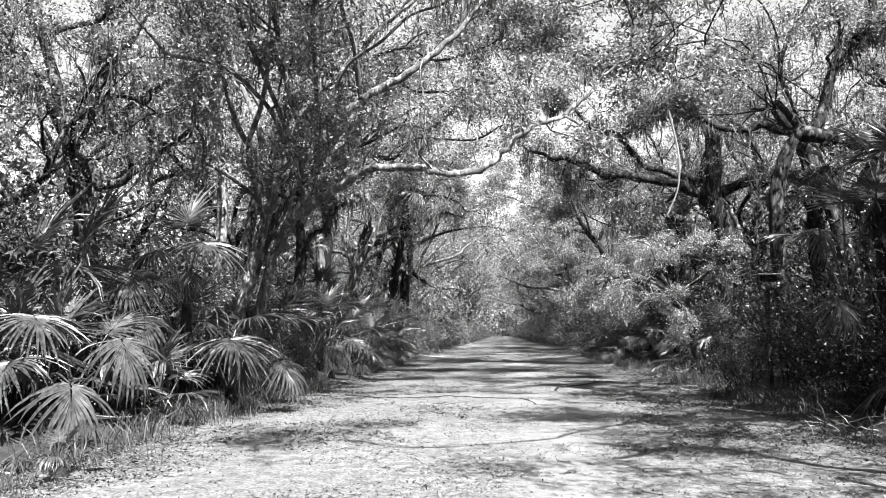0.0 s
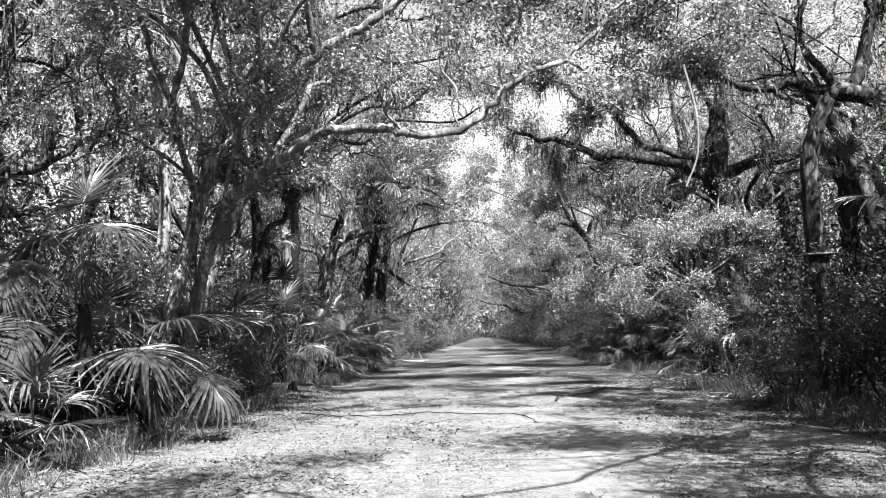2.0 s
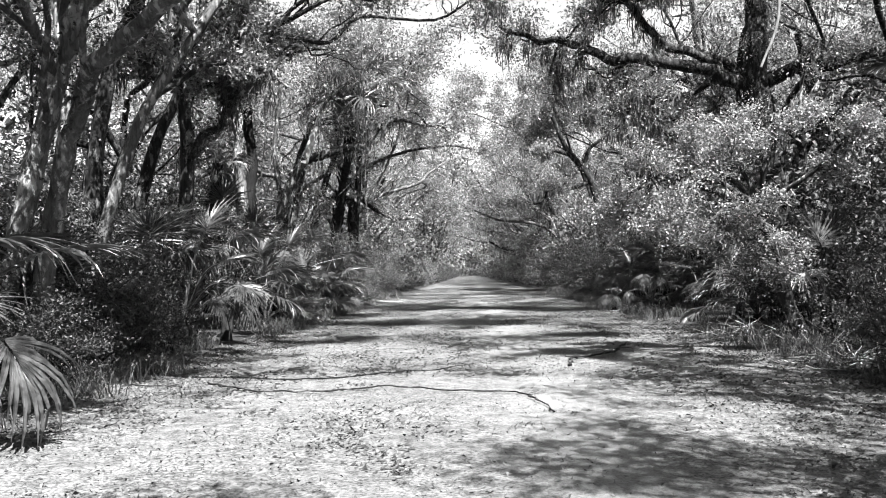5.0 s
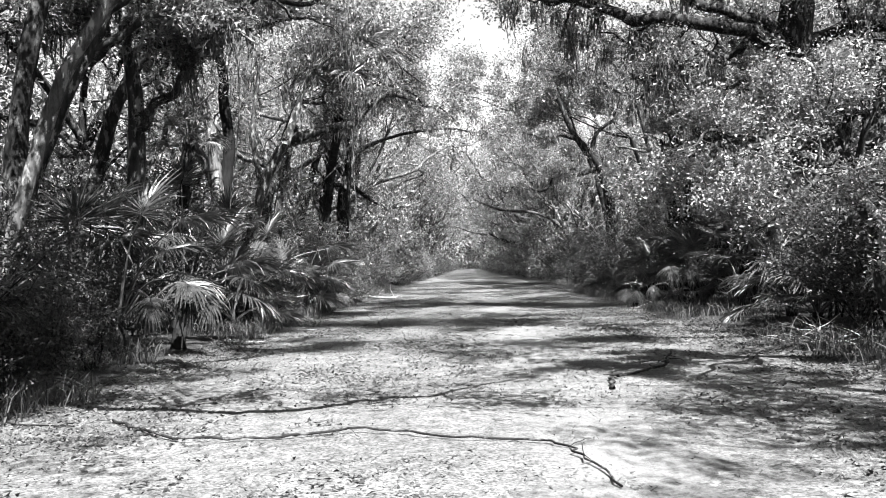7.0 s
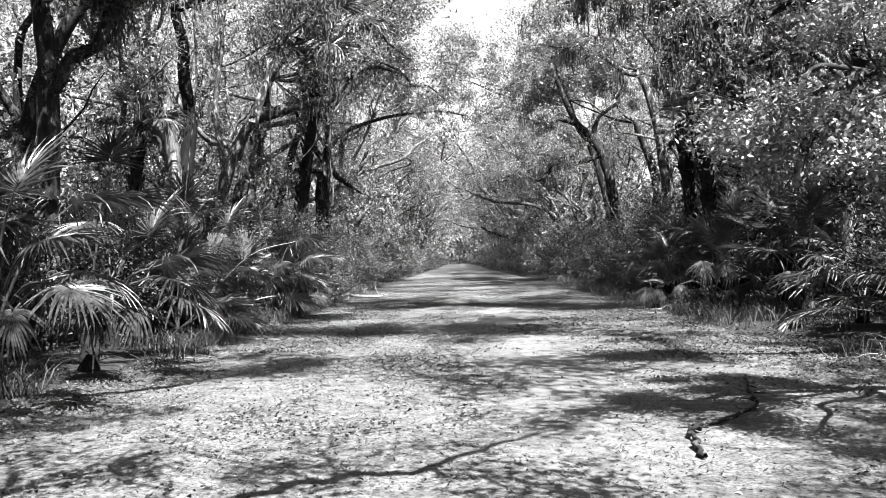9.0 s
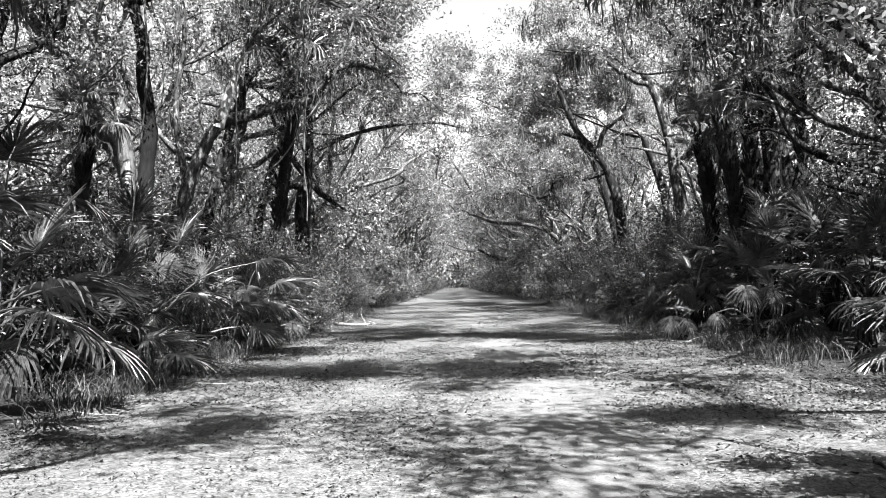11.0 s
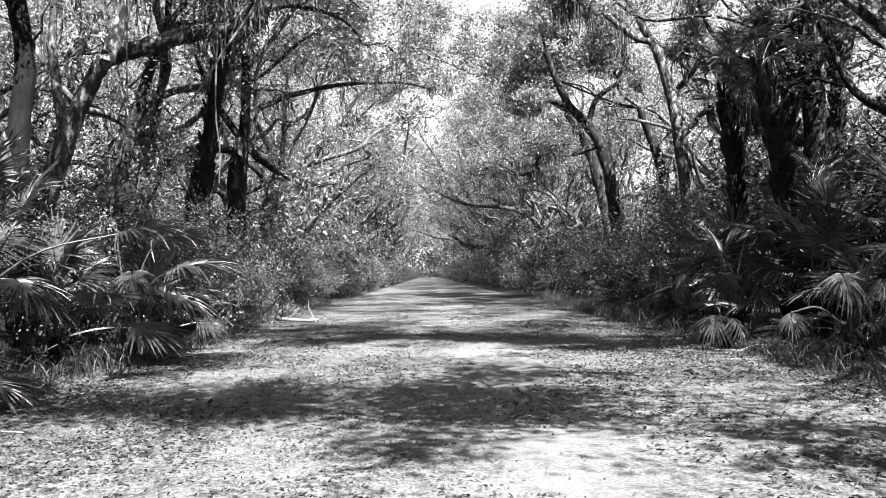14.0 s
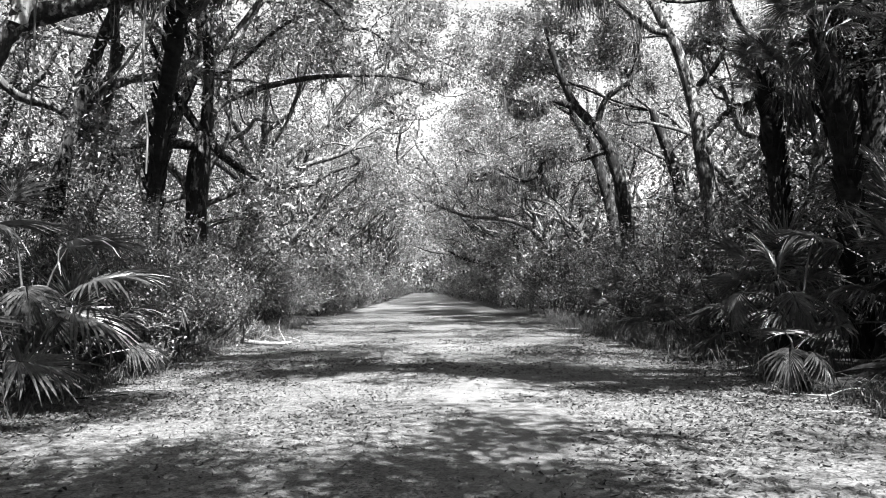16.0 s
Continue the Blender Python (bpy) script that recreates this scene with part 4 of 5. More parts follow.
def far_woods():
    """The thicket behind the trees, where nothing can be told apart."""
    rng, s = np.random.default_rng(15), Soup()
    for side in (-1, 1):
        for k, x0, x1, y0, y1, size in ((30000, 16, 30, 0, 110, 0.42), (34000, 26, 38, -5, 115, 0.7), (9000, 20, 36, 100, 230, 0.8), (4000, 14, 30, -35, 0, 0.8)):
            p = np.stack([side * rng.uniform(x0, x1, k), rng.uniform(y0, y1, k), 10 * rng.uniform(0, 1, k) ** 1.4], 1)
            leaves(s, p, k, size, rng, 0.5)
    for side in (-1, 1):
        k = 52000
        p = np.stack([side * rng.uniform(12, 19, k), rng.uniform(6, 78, k), 9.5 * rng.uniform(0, 1, k) ** 1.1], 1)
        full = np.array([noise.noise((a * 0.45, b * 0.45, c * 0.45)) for a, b, c in p]) > -0.1
        leaves(s, p[full], int(full.sum()), 0.22, rng, 0.25)
    p = np.stack([rng.uniform(-14, 14, 9000), rng.uniform(212, 240, 9000), 11 * rng.uniform(0, 1, 9000) ** 1.3], 1)
    leaves(s, p, 9000, 0.8, rng, 0.5)
    # unseen leaves behind the start, added to shape the light
    p = np.stack([rng.uniform(-30, 30, 3000), rng.uniform(-40, -28, 3000), 12 * rng.uniform(0, 1, 3000)], 1)
    leaves(s, p, 3000, 0.8, rng, 0.5)
    tagged(new("far_woods", s.mesh("far_woods", FAR_LEAF, False)), "hazy thicket of leaves deep in the wood", "woods", kind="stuff")


def shrubs():
    """Understorey bushes of broad-leaved scrub."""
    rng = np.random.default_rng(9)
    stock = []
    for i in range(4):
        g = Growth(200 + i, 0.012)
        for j in range(9):
            a = g.rng.uniform(0, 6.28)
            g.limb(wander(g.rng.normal(0, 0.15, 3) * (1, 1, 0), (math.cos(a) * 0.6, math.sin(a) * 0.6, 1), g.rng.uniform(1.6, 2.9), 7, g.rng, 0.2, 0.02), 0.025, 0.008, 2, 0.2, (0, 3, 2.2, 0))
        stock.append(g.finish("shrub", pose(0, -400, -100), "dense broad-leaved shrub under the oaks, leaves darkened for shade", 5200, 0.072, SHADED_LEAF, SHADED_BARK, group="shrubs beside the lane", category="shrub", jitter=0.18))
    for i in range(4):
        g = Growth(210 + i, 0.02)
        for j in range(8):
            a = g.rng.uniform(0, 6.28)
            g.limb(wander(g.rng.normal(0, 0.15, 3) * (1, 1, 0), (math.cos(a) * 0.6, math.sin(a) * 0.6, 1), g.rng.uniform(1.6, 2.9), 7, g.rng, 0.2, 0.02), 0.025, 0.008, 2, 0.2, (0, 3, 2.2, 0))
        stock.append(g.finish("shrub", pose(0, -400, -100), "leafy shrub far along the lane" if i < 2 else "dense broad-leaved shrub under the oaks, leaves darkened for shade", 1300 if i < 2 else 2800, 0.18 if i < 2 else 0.1, FAR_LEAF if i < 2 else SHADED_LEAF, SHADED_BARK, group="shrubs beside the lane", category="shrub", jitter=0.25))
    used = set()

    def plant(x, y, size):
        k = int(rng.integers(4)) if y < 67 and abs(x) < 9.2 else int(rng.integers(6, 8)) if y < 67 else int(rng.integers(4, 6))
        m = Matrix.Translation((x, y, height(x, y) - 0.04)) @ pose(0, 0, 0, rng.uniform(-8, 8), rng.uniform(-8, 8), float(rng.uniform(0, 360))) @ Matrix.Diagonal((size, size, size * rng.uniform(0.75, 1.15), 1))
        if k in used:
            copy_thing(stock[k], m @ Matrix.Diagonal((*stock[k].scale, 1)).inverted())
        else:
            used.add(k)
            stock[k].matrix_basis = m

    for x, y, size in ((-5.6, 18.4, 0.6), (-5.4, 21.5, 0.5), (-5.7, 23.2, 0.6), (-5.7, 19.2, 0.6), (-5.5, 20.6, 0.65), (-5.7, 22.0, 0.6), (-6.4, 21.4, 0.8), (-6.6, 18.9, 0.8), (-8.6, 14.2, 1.0), (-8.2, 16.4, 1.1), (-7.6, 18.6, 1.0), (-9.6, 12.6, 1.1), (-9.8, 17.6, 1.2), (-7.0, 9.6, 0.6), (6.3, 12.6, 0.8), (6.6, 14.8, 0.9), (6.2, 16.6, 0.9), (6.1, 18.6, 1.0), (5.2, 18.6, 0.6), (5.9, 20.4, 0.6), (6.3, 25.6, 0.7)):
        plant(x, y, size)
    for side in (-1, 1):
        y = 4.0
        while y < 66:
            near_edge = 7.2 if y < 24 else 6.3 * min(1.0, taper(y) + 0.06)
            if (side > 0 and not 29.4 < y < 41) or (side < 0 and y > 19 and not 34 < y < 38.4):
                plant(side * rng.uniform(near_edge, near_edge + 1.2), y, rng.uniform(0.9, 1.35) if side > 0 else rng.uniform(0.7, 1.1))
            plant(side * rng.uniform(9.2, 12.0), y + 0.8, rng.uniform(1.5, 2.1) if side > 0 else rng.uniform(1.1, 1.6))
            y += rng.uniform(1.9, 2.8)
        y = 67.0
        while y < 210:
            plant(side * (rng.uniform(5.1, 5.9) * taper(y) + 0.45), y, rng.uniform(0.6, 1.0))
            plant(side * rng.uniform(7.5, 9.5), y + 1.5, rng.uniform(1.3, 1.9))
            y += rng.uniform(4.0, 6.5)


def thicket():
    """Bushy oak saplings that fill the edge of the wood to head height and above."""
    rng, stock, used = np.random.default_rng(19), [], set()
    for i in range(5):
        g = Growth(240 + i, 0.009)
        for j in range(7):
            a = g.rng.uniform(0, 6.28)
            g.limb(wander(g.rng.normal(0, 0.2, 3) * (1, 1, 0), (math.cos(a) * 0.45, math.sin(a) * 0.45, 1), g.rng.uniform(2.4, 4.4), 9, g.rng, 0.22, 0.03), 0.035, 0.009, 2, 0.15, (0, 3, 2.4, 0), crook=0.3)
        stock.append(g.finish("oak_sapling", pose(0, -400, -100), "bushy young oak with small mottled leaves", 5200, 0.085, SAPLING_LEAF, GREY_BARK, 160, 0.5, group="young oaks at the wood's edge", category="sapling", jitter=0.2))

    def plant(x, y, size):
        k = int(rng.integers(len(stock)))
        m = Matrix.Translation((x, y, height(x, y) - 0.04)) @ pose(0, 0, 0, rng.uniform(-7, 7), rng.uniform(-7, 7), float(rng.uniform(0, 360))) @ Matrix.Scale(size, 4)
        if y < 18 and x > -9.4:
            return  # the big palmettos stand here
        if k in used:
            copy_thing(stock[k], m @ Matrix.Diagonal((*stock[k].scale, 1)).inverted())
        else:
            used.add(k)
            stock[k].matrix_basis = m

    for x, y, size in ((-5.3, 41.0, 0.8), (-5.5, 44.6, 0.8), (-4.9, 46.4, 0.6), (-5.0, 42.2, 0.8), (-4.95, 40.4, 0.6), (-5.5, 42.9, 1.0), (-6.3, 35.6, 0.7), (-6.5, 33.2, 0.75)):
        plant(x, y, size)
    y = 14.0
    while y < 100:
        plant(-rng.uniform(7.6, 9.2) * (taper(y) + 0.04), y, rng.uniform(0.7, 1.0))
        plant(-rng.uniform(9.6, 12.5), y + 1.2, rng.uniform(0.9, 1.35))
        if y > 38:
            plant(-rng.uniform(5.9, 6.8) * taper(y), y + 0.6, rng.uniform(0.3, 0.9))
        y += rng.uniform(2.2, 3.2)
    y = 46.0
    while y < 100:
        plant(rng.uniform(6.4, 8.6) * taper(y), y, rng.uniform(0.6, 1.0))
        plant(rng.uniform(9.2, 12), y + 1.4, rng.uniform(0.9, 1.3))
        y += rng.uniform(2.6, 3.8)


forest()
far_woods()
shrubs()
thicket()


def pale_bush():
    """The sunlit bush that leans out from the dark side."""
    g = Growth(301)
    foot = crooked([(5.40, 22.60, -0.10), (5.13, 22.40, 1.05), (4.81, 22.10, 1.95), (4.50, 21.80, 2.40)], g.rng, 0.05)
    g.wood.tube(foot, np.linspace(0.13, 0.09, len(foot)), 9, 0.14, g.rng)
    for way in ([(3.78, 21.70, 2.76), (2.79, 21.60, 2.76), (1.98, 21.50, 2.40)], [(3.60, 21.20, 2.76), (2.79, 20.90, 2.67), (2.34, 20.70, 2.31)], [(3.87, 21.10, 2.40), (3.24, 20.60, 2.13), (2.70, 20.30, 1.68)], [(4.41, 21.10, 2.22), (4.32, 20.60, 1.86), (4.23, 20.20, 1.45)],
                [(4.14, 21.60, 3.12), (3.78, 21.30, 3.66), (3.33, 21.10, 3.84)], [(4.59, 21.40, 3.21), (4.77, 21.00, 3.93), (4.86, 20.70, 4.38)], [(3.78, 22.10, 2.94), (3.06, 22.40, 3.03), (2.52, 22.50, 2.85)], [(5.04, 21.40, 2.85), (5.49, 21.00, 3.30), (5.76, 20.80, 3.39)]):
        g.limb(crooked([foot[-1], *way], g.rng, 0.07), 0.05, 0.01, 3, 0.2, (0, 3.4, 2.6, 2.0), 0.42, 0.0, 0.28, bare=True)
    front = crooked([foot[-3], (4.0, 21.7, 2.55), (3.4, 21.5, 2.72), (2.93, 21.4, 2.6), (2.54, 21.4, 2.42), (2.34, 21.4, 2.28), (2.3, 21.5, 1.95)], g.rng, 0.02)
    g.limb(front, 0.075, 0.03, 3, 0.25, (0, 3.0, 2.4, 1.8), 0.3, 0.0, 0.3, bare=True)
    g.wood.tube(curve([(2.56, 21.4, 2.42), (2.62, 21.35, 2.6), (2.7, 21.3, 2.78)], 4), np.linspace(0.05, 0.035, 9), 8, 0.1, g.rng)
    return g.finish("bush", Matrix(), "bright sunlit leafy bush leaning over the lane's edge", 56000, 0.045, PALE_LEAF, BARK, category="bush", jitter=0.13, broad=True)


pale_bush()


# ---- palms ----
def frond_mesh(name, droop, fan, stalk, rise, seed, radius=0.86, mat=None):
    """A fan leaf: bent stalk along +x, then some thirty folded leaflets, fused near the hub and free at their tips."""
    rng, s = np.random.default_rng(seed), Soup()
    hub, n = np.zeros(3), max(16, int(fan / 6))
    if stalk:
        path = curve([(0, 0, 0), (stalk * 0.5, 0, rise * 0.7), (stalk, 0, rise)], 4)
        s.tube(path, np.linspace(0.022, 0.011, len(path)), 4)
        hub = path[-1]
    rs = np.array([0.02, 0.17, 0.34, 0.54, 0.77, 1.0])
    half = np.array([0.0, 0.022, 0.023, 0.017, 0.012, 0.0015]) * radius / 0.86
    rings, rows = len(rs), []
    # the midrib runs on into the blade and arches down, so that the fan folds along it
    rib = 0.34 * radius
    for i in range(n):
        u = 2 * i / (n - 1) - 1
        a = radians(fan / 2 * u) + rng.normal(0, 0.03)
        out0 = rib * (1 - abs(u)) ** 1.3
        root = hub + np.array([out0, 0.0, -droop * 0.9 * out0 * out0 / radius])
        length = (radius * (1.12 - 0.28 * abs(u) ** 2) - 0.75 * out0) * rng.uniform(0.78, 1.12) * (rng.uniform(0.6, 1.0) if rng.uniform() < 0.2 else 1.0)
        side = np.array([-math.sin(a), math.cos(a), 0])
        limp = rng.uniform() < (0.3 if droop > 0.6 else 0.14)
        bend = radians(86) * min(1.25, droop * rng.uniform(0.65, 1.3) + (0.55 if limp else 0.0))
        turn = -radians(14) * (1 - abs(u)) * abs(u) * 2 + 0.35 * droop * (1 - abs(u)) + bend * np.clip((rs - 0.12) / 0.88, 0, 1) ** 1.25
        step = np.diff(rs, prepend=0) * length
        out, down = np.cumsum(step * np.cos(turn)), np.cumsum(step * np.sin(turn))
        sway = rng.normal(0, 0.05) * out * out / radius
        mid = root + np.stack([math.cos(a) * out, math.sin(a) * out, -down], 1) + side * sway[:, None]
        lift = np.array([0, 0, 0.024]) * np.array([0.3, 0.6, 1, 1, 0.6, 0.1])[:, None]
        rows.append(np.stack([mid - side * half[:, None] + lift, mid, mid + side * half[:, None] + lift], 1))
    for p, q in zip(rows, rows[1:]):
        p[:2, 2] = q[:2, 0] = (p[:2, 2] + q[:2, 0]) / 2
    v = np.concatenate([r.reshape(-1, 3) for r in rows])
    f = []
    for i in range(n):
        def index(j, k, i=i):
            return 3 * rings * (i + 1) + 3 * j if k == 2 and j < 2 and i < n - 1 else 3 * rings * i + 3 * j + k
        f += [(index(j, k), index(j, k + 1), index(j + 1, k + 1), index(j + 1, k)) for j in range(rings - 1) for k in (0, 1)]
    s.add(v, f)
    return s.mesh(name, mat or PALM_LEAF, False)


FRONDS = [frond_mesh("frond", *a) for a in (
    (0.08, 200, 0.9, 0.35, 1), (0.22, 220, 1.0, 0.35, 2), (0.38, 215, 1.1, 0.30, 3), (0.55, 210, 1.0, 0.25, 4), (0.85, 170, 0.9, 0.15, 5), (0.3, 170, 0.8, 0.30, 6))]
DEAD_FRONDS = [frond_mesh("dead_frond", 1.5, 110, 0.7, 0.0, 7, 0.7, SHADED_WITHERED), frond_mesh("dead_frond", 1.2, 80, 0.6, 0.0, 8, 0.75, SHADED_WITHERED)]
# blades without a stalk: droop, mesh and the tilt at which they are held
BLADES = [(droop, frond_mesh("blade", bend, fan, 0, 0, 20 + i), tilt) for i, (droop, bend, fan, tilt) in enumerate(((0.1, 0.12, 200, 58), (0.35, 0.32, 215, 12), (0.6, 0.42, 210, -14), (0.95, 0.78, 150, -38), (1.2, 0.95, 116, -56)))]


def boot_trunk(s, path, r, rng):
    """A palm trunk clad in old leaf bases."""
    k = len(path)
    s.tube(path, np.full(k, r) * rng.uniform(0.92, 1.08, k), 12, 0.08, rng)
    length = np.linalg.norm(np.diff(path, axis=0), axis=1).sum()
    for i in range(int(length * 26)):
        u = rng.uniform(0, 1) * (k - 1)
        q = path[int(u)] + (path[min(int(u) + 1, k - 1)] - path[int(u)]) * (u % 1)
        a = i * 2.4 + rng.normal(0, 0.2)
        out = np.array([math.cos(a), math.sin(a), 0])
        p0 = q + out * r * 0.7
        s.tube(np.array([p0, p0 + out * 0.08 + (0, 0, 0.13), p0 + out * 0.14 + (0, 0, 0.30)]), [0.05, 0.04, 0.022], 4)


def palm(name, at, label, seed, fronds, trunk=0.0, lean=(0, 0), size=1.0, low=-15, high=75, dead=0, category="palm", group="", facing=None):
    rng = np.random.default_rng(seed)
    ob = thing(name, at, label, category, group)
    s = Soup()
    top = np.array([lean[0], lean[1], max(trunk, 0.12)])
    path = curve([(0, 0, -0.15), top * (0.3, 0.3, 0.5), top], 6)
    if trunk > 0.5:
        boot_trunk(s, path, 0.17, rng)
    else:
        s.tube(path, np.linspace(0.13, 0.08, len(path)), 8, 0.2, rng)
    part("trunk", s.mesh("trunk", BOOTS), ob)
    for i in range(fronds + dead):
        old = i >= fronds
        u = i / max(1, fronds - 1)
        elev = rng.uniform(-70, -35) if old else high + (low - high) * u + rng.normal(0, 7)
        az = i * 137.5 + rng.normal(0, 14) if facing is None else facing + rng.uniform(-110, 110)
        stock = DEAD_FRONDS if old else (FRONDS[0:3] if elev > 50 else FRONDS[1:5])
        f = part("dead_frond" if old else "frond", stock[int(rng.integers(len(stock)))], ob, "brown withered hanging frond" if old else "")
        k = size * rng.uniform(0.82, 1.12)
        f.matrix_basis = Matrix.Translation(top - np.array([0, 0, 0.05])) @ pose(0, 0, 0, 0, 0, az) @ pose(0, 0, 0, rng.uniform(-25, 25), -elev, 0) @ Matrix.Scale(k, 4)
    return ob


def clump(x, y, seed, trunk, hubs, label="large fan palmetto with drooping sunlit fronds"):
    """A palmetto whose leaf hubs are placed to fit the camera's view: x, y, z, the way it points in degrees, its droop
    and size.
    """
    rng, z = np.random.default_rng(seed), height(x, y)
    ob = thing("palmetto", pose(x, y, z), label, "palmetto", "palmettos beside the lane")
    s = Soup()
    s.tube(curve([(0, 0, -0.15), (0.05, 0, trunk * 0.5), (0, 0.03, trunk)], 5), np.linspace(0.15, 0.09, 11), 8, 0.2, rng)
    part("trunk", s.mesh("trunk", BOOTS), ob)
    for hx, hy, hz, az, droop, size in hubs:
        _, me, tilt = min(BLADES, key=lambda b: abs(b[0] - droop))
        hub = np.array([hx - x, hy - y, hz - z])
        f = part("frond", me, ob)
        f.matrix_basis = Matrix.Translation(hub) @ pose(0, 0, 0, 0, 0, az + rng.normal(0, 5)) @ pose(0, 0, 0, rng.uniform(-15, 15), -tilt, 0) @ Matrix.Scale(size, 4)
        s = Soup()
        foot = np.array([0, 0, trunk - 0.05])
        bow = (foot + hub) / 2 + np.array([0, 0, 0.12 + 0.1 * np.linalg.norm(hub - foot)])
        s.tube(curve([foot, bow, hub], 5), np.linspace(0.024, 0.011, 11), 5)
        part("stalk", s.mesh("stalk", PALM_LEAF), ob)
    return ob


def palms():
    label = "fan palmetto with arching fronds beside the lane"

    def palmetto(x, y, seed, n=11, size=1.0, trunk=0.0, low=-15, high=75, dead=1):
        return palm("palmetto", pose(x, y, height(x, y)), label, seed, n, trunk, (0, 0), size, low, high, dead, "palmetto", "palmettos beside the lane")

    # the big clump at the start
    clump(-6.6, 11.4, 601, 0.5, [(-5.63, 10.5, 0.87, -60, 0.95, 1.22), (-5.77, 12.2, 1.44, -45, 0.95, 1.22), (-6.75, 11.5, 1.78, -50, 0.6, 1.22), (-6.63, 10.8, 1.16, -70, 0.6, 1.10), (-7.3, 11.9, 1.7, 120, 0.35, 1.22)])
    clump(-7.3, 14.5, 602, 1.2, [(-6.91, 15.0, 2.69, -70, 0.95, 1.42), (-6.22, 14.0, 1.82, -60, 0.95, 1.20), (-7.83, 14.0, 2.53, -30, 0.35, 1.63), (-7.86, 15.0, 3.24, 20, 0.1, 1.49), (-8.56, 14.5, 3.09, 60, 0.1, 1.49), (-8.2, 13.6, 2.0, -100, 0.6, 1.49)])
    clump(-6.0, 15.3, 603, 2.0, [(-5.61, 15.0, 3.2, -20, 0.6, 1.15), (-5.82, 15.0, 2.67, -80, 1.2, 0.81), (-6.01, 15.3, 3.56, 80, 0.1, 1.07), (-6.5, 15.4, 3.1, 160, 0.6, 1.21)])
    clump(-5.3, 15.8, 604, 0.4, [(-5.04, 15.0, 1.4, -55, 0.6, 1.34), (-5.05, 16.2, 1.78, 0, 0.35, 1.22), (-4.71, 14.8, 0.99, -80, 1.2, 0.85), (-4.2, 15.4, 0.97, -20, 0.95, 1.10), (-4.5, 16.6, 1.72, 20, 0.35, 1.10), (-5.7, 15.2, 1.3, -110, 0.6, 1.10)])
    palmetto(-6.9, 13.0, 411, 9, 0.95, 0.5)
    palmetto(-7.4, 12.4, 412, 9, 1.0, 0.7)
    palmetto(-5.6, 13.4, 413, 8, 0.85, 0.1, -20, 60)
    palmetto(-4.7, 8.6, 414, 5, 0.35, 0.0, 0, 60, 0)
    palmetto(-8.9, 12.2, 403, 12, 1.15, 0.8)
    palmetto(-9.4, 15.6, 406, 12, 1.2, 1.3)
    palmetto(-8.0, 9.2, 407, 11, 1.05, 0.3)
    palmetto(-7.0, 17.4, 404, 11, 1.05, 1.0)
    # further along the sunny side
    clump(-5.7, 24.2, 605, 0.6, [(-4.55, 23.2, 1.75, -10, 0.35, 0.75), (-4.3, 23.1, 1.3, -30, 0.6, 0.8), (-4.9, 24.9, 1.42, -15, 0.6, 0.9), (-5.64, 24.8, 2.15, -100, 0.95, 0.75), (-4.7, 24.2, 2.2, 10, 0.35, 0.83), (-5.1, 23.7, 2.3, 60, 0.1, 0.88), (-4.6, 22.7, 1.1, -70, 0.95, 0.6)])
    clump(-5.5, 26.2, 614, 0.5, [(-4.4, 26.2, 1.5, 0, 0.35, 1.05), (-4.18, 25.7, 1.3, -20, 0.6, 0.9), (-5.2, 26.3, 2.35, 12, 0.35, 1.05), (-5.1, 25.6, 1.1, -80, 0.95, 0.8), (-5.9, 26.0, 1.9, 150, 0.6, 0.9), (-4.9, 27.0, 1.9, 70, 0.1, 0.9)])
    clump(-6.1, 28.4, 615, 0.7, [(-4.95, 27.7, 1.42, 0, 0.35, 1.15), (-4.9, 28.0, 0.98, -20, 0.6, 1.15), (-5.3, 27.5, 0.95, -80, 0.95, 0.9), (-5.68, 29.16, 2.78, 30, 0.6, 1.0), (-6.48, 29.43, 3.36, 90, 0.1, 1.0), (-6.9, 28.4, 2.6, 150, 0.35, 1.0), (-6.2, 27.9, 2.2, -90, 0.6, 0.9)])
    clump(-5.9, 32.4, 616, 0.5, [(-3.95, 33.4, 1.95, 20, 0.35, 0.95), (-4.9, 32.6, 1.4, -40, 0.6, 0.9), (-6.0, 35.0, 2.4, 60, 0.1, 0.9), (-5.3, 31.8, 1.1, -90, 0.95, 0.9), (-6.6, 32.0, 2.0, 170, 0.6, 0.9)])
    clump(-5.5, 37.8, 606, 0.5, [(-4.74, 37.2, 1.17, -10, 0.6, 1.25), (-4.57, 37.6, 1.54, 10, 0.35, 1.2), (-5.05, 38.0, 2.04, 15, 0.35, 1.2), (-4.68, 36.8, 1.11, -80, 1.2, 0.9), (-5.89, 38.0, 2.72, 80, 0.1, 1.0), (-5.9, 37.2, 1.4, -130, 0.6, 1.1), (-5.1, 36.9, 1.5, -60, 0.95, 1.0), (-5.3, 37.0, 1.0, -95, 1.2, 1.0)])
    # the shady side
    dark = "fan palmetto with hanging pale-lit fronds in deep shade"
    clump(5.4, 38.0, 607, 0.5, [(5.0, 37.3, 1.22, -100, 0.95, 0.9), (4.39, 37.6, 1.23, -150, 1.2, 0.8), (6.18, 39.0, 2.06, 150, 0.35, 0.9), (5.6, 37.4, 1.0, -80, 0.95, 0.8)], dark)
    clump(7.0, 38.8, 608, 0.6, [(6.94, 38.2, 1.27, -110, 0.95, 1.0), (7.29, 38.0, 1.16, -70, 1.2, 0.8), (6.94, 39.0, 1.91, 120, 0.1, 0.9), (7.7, 38.6, 1.7, -20, 0.6, 1.0)], dark)
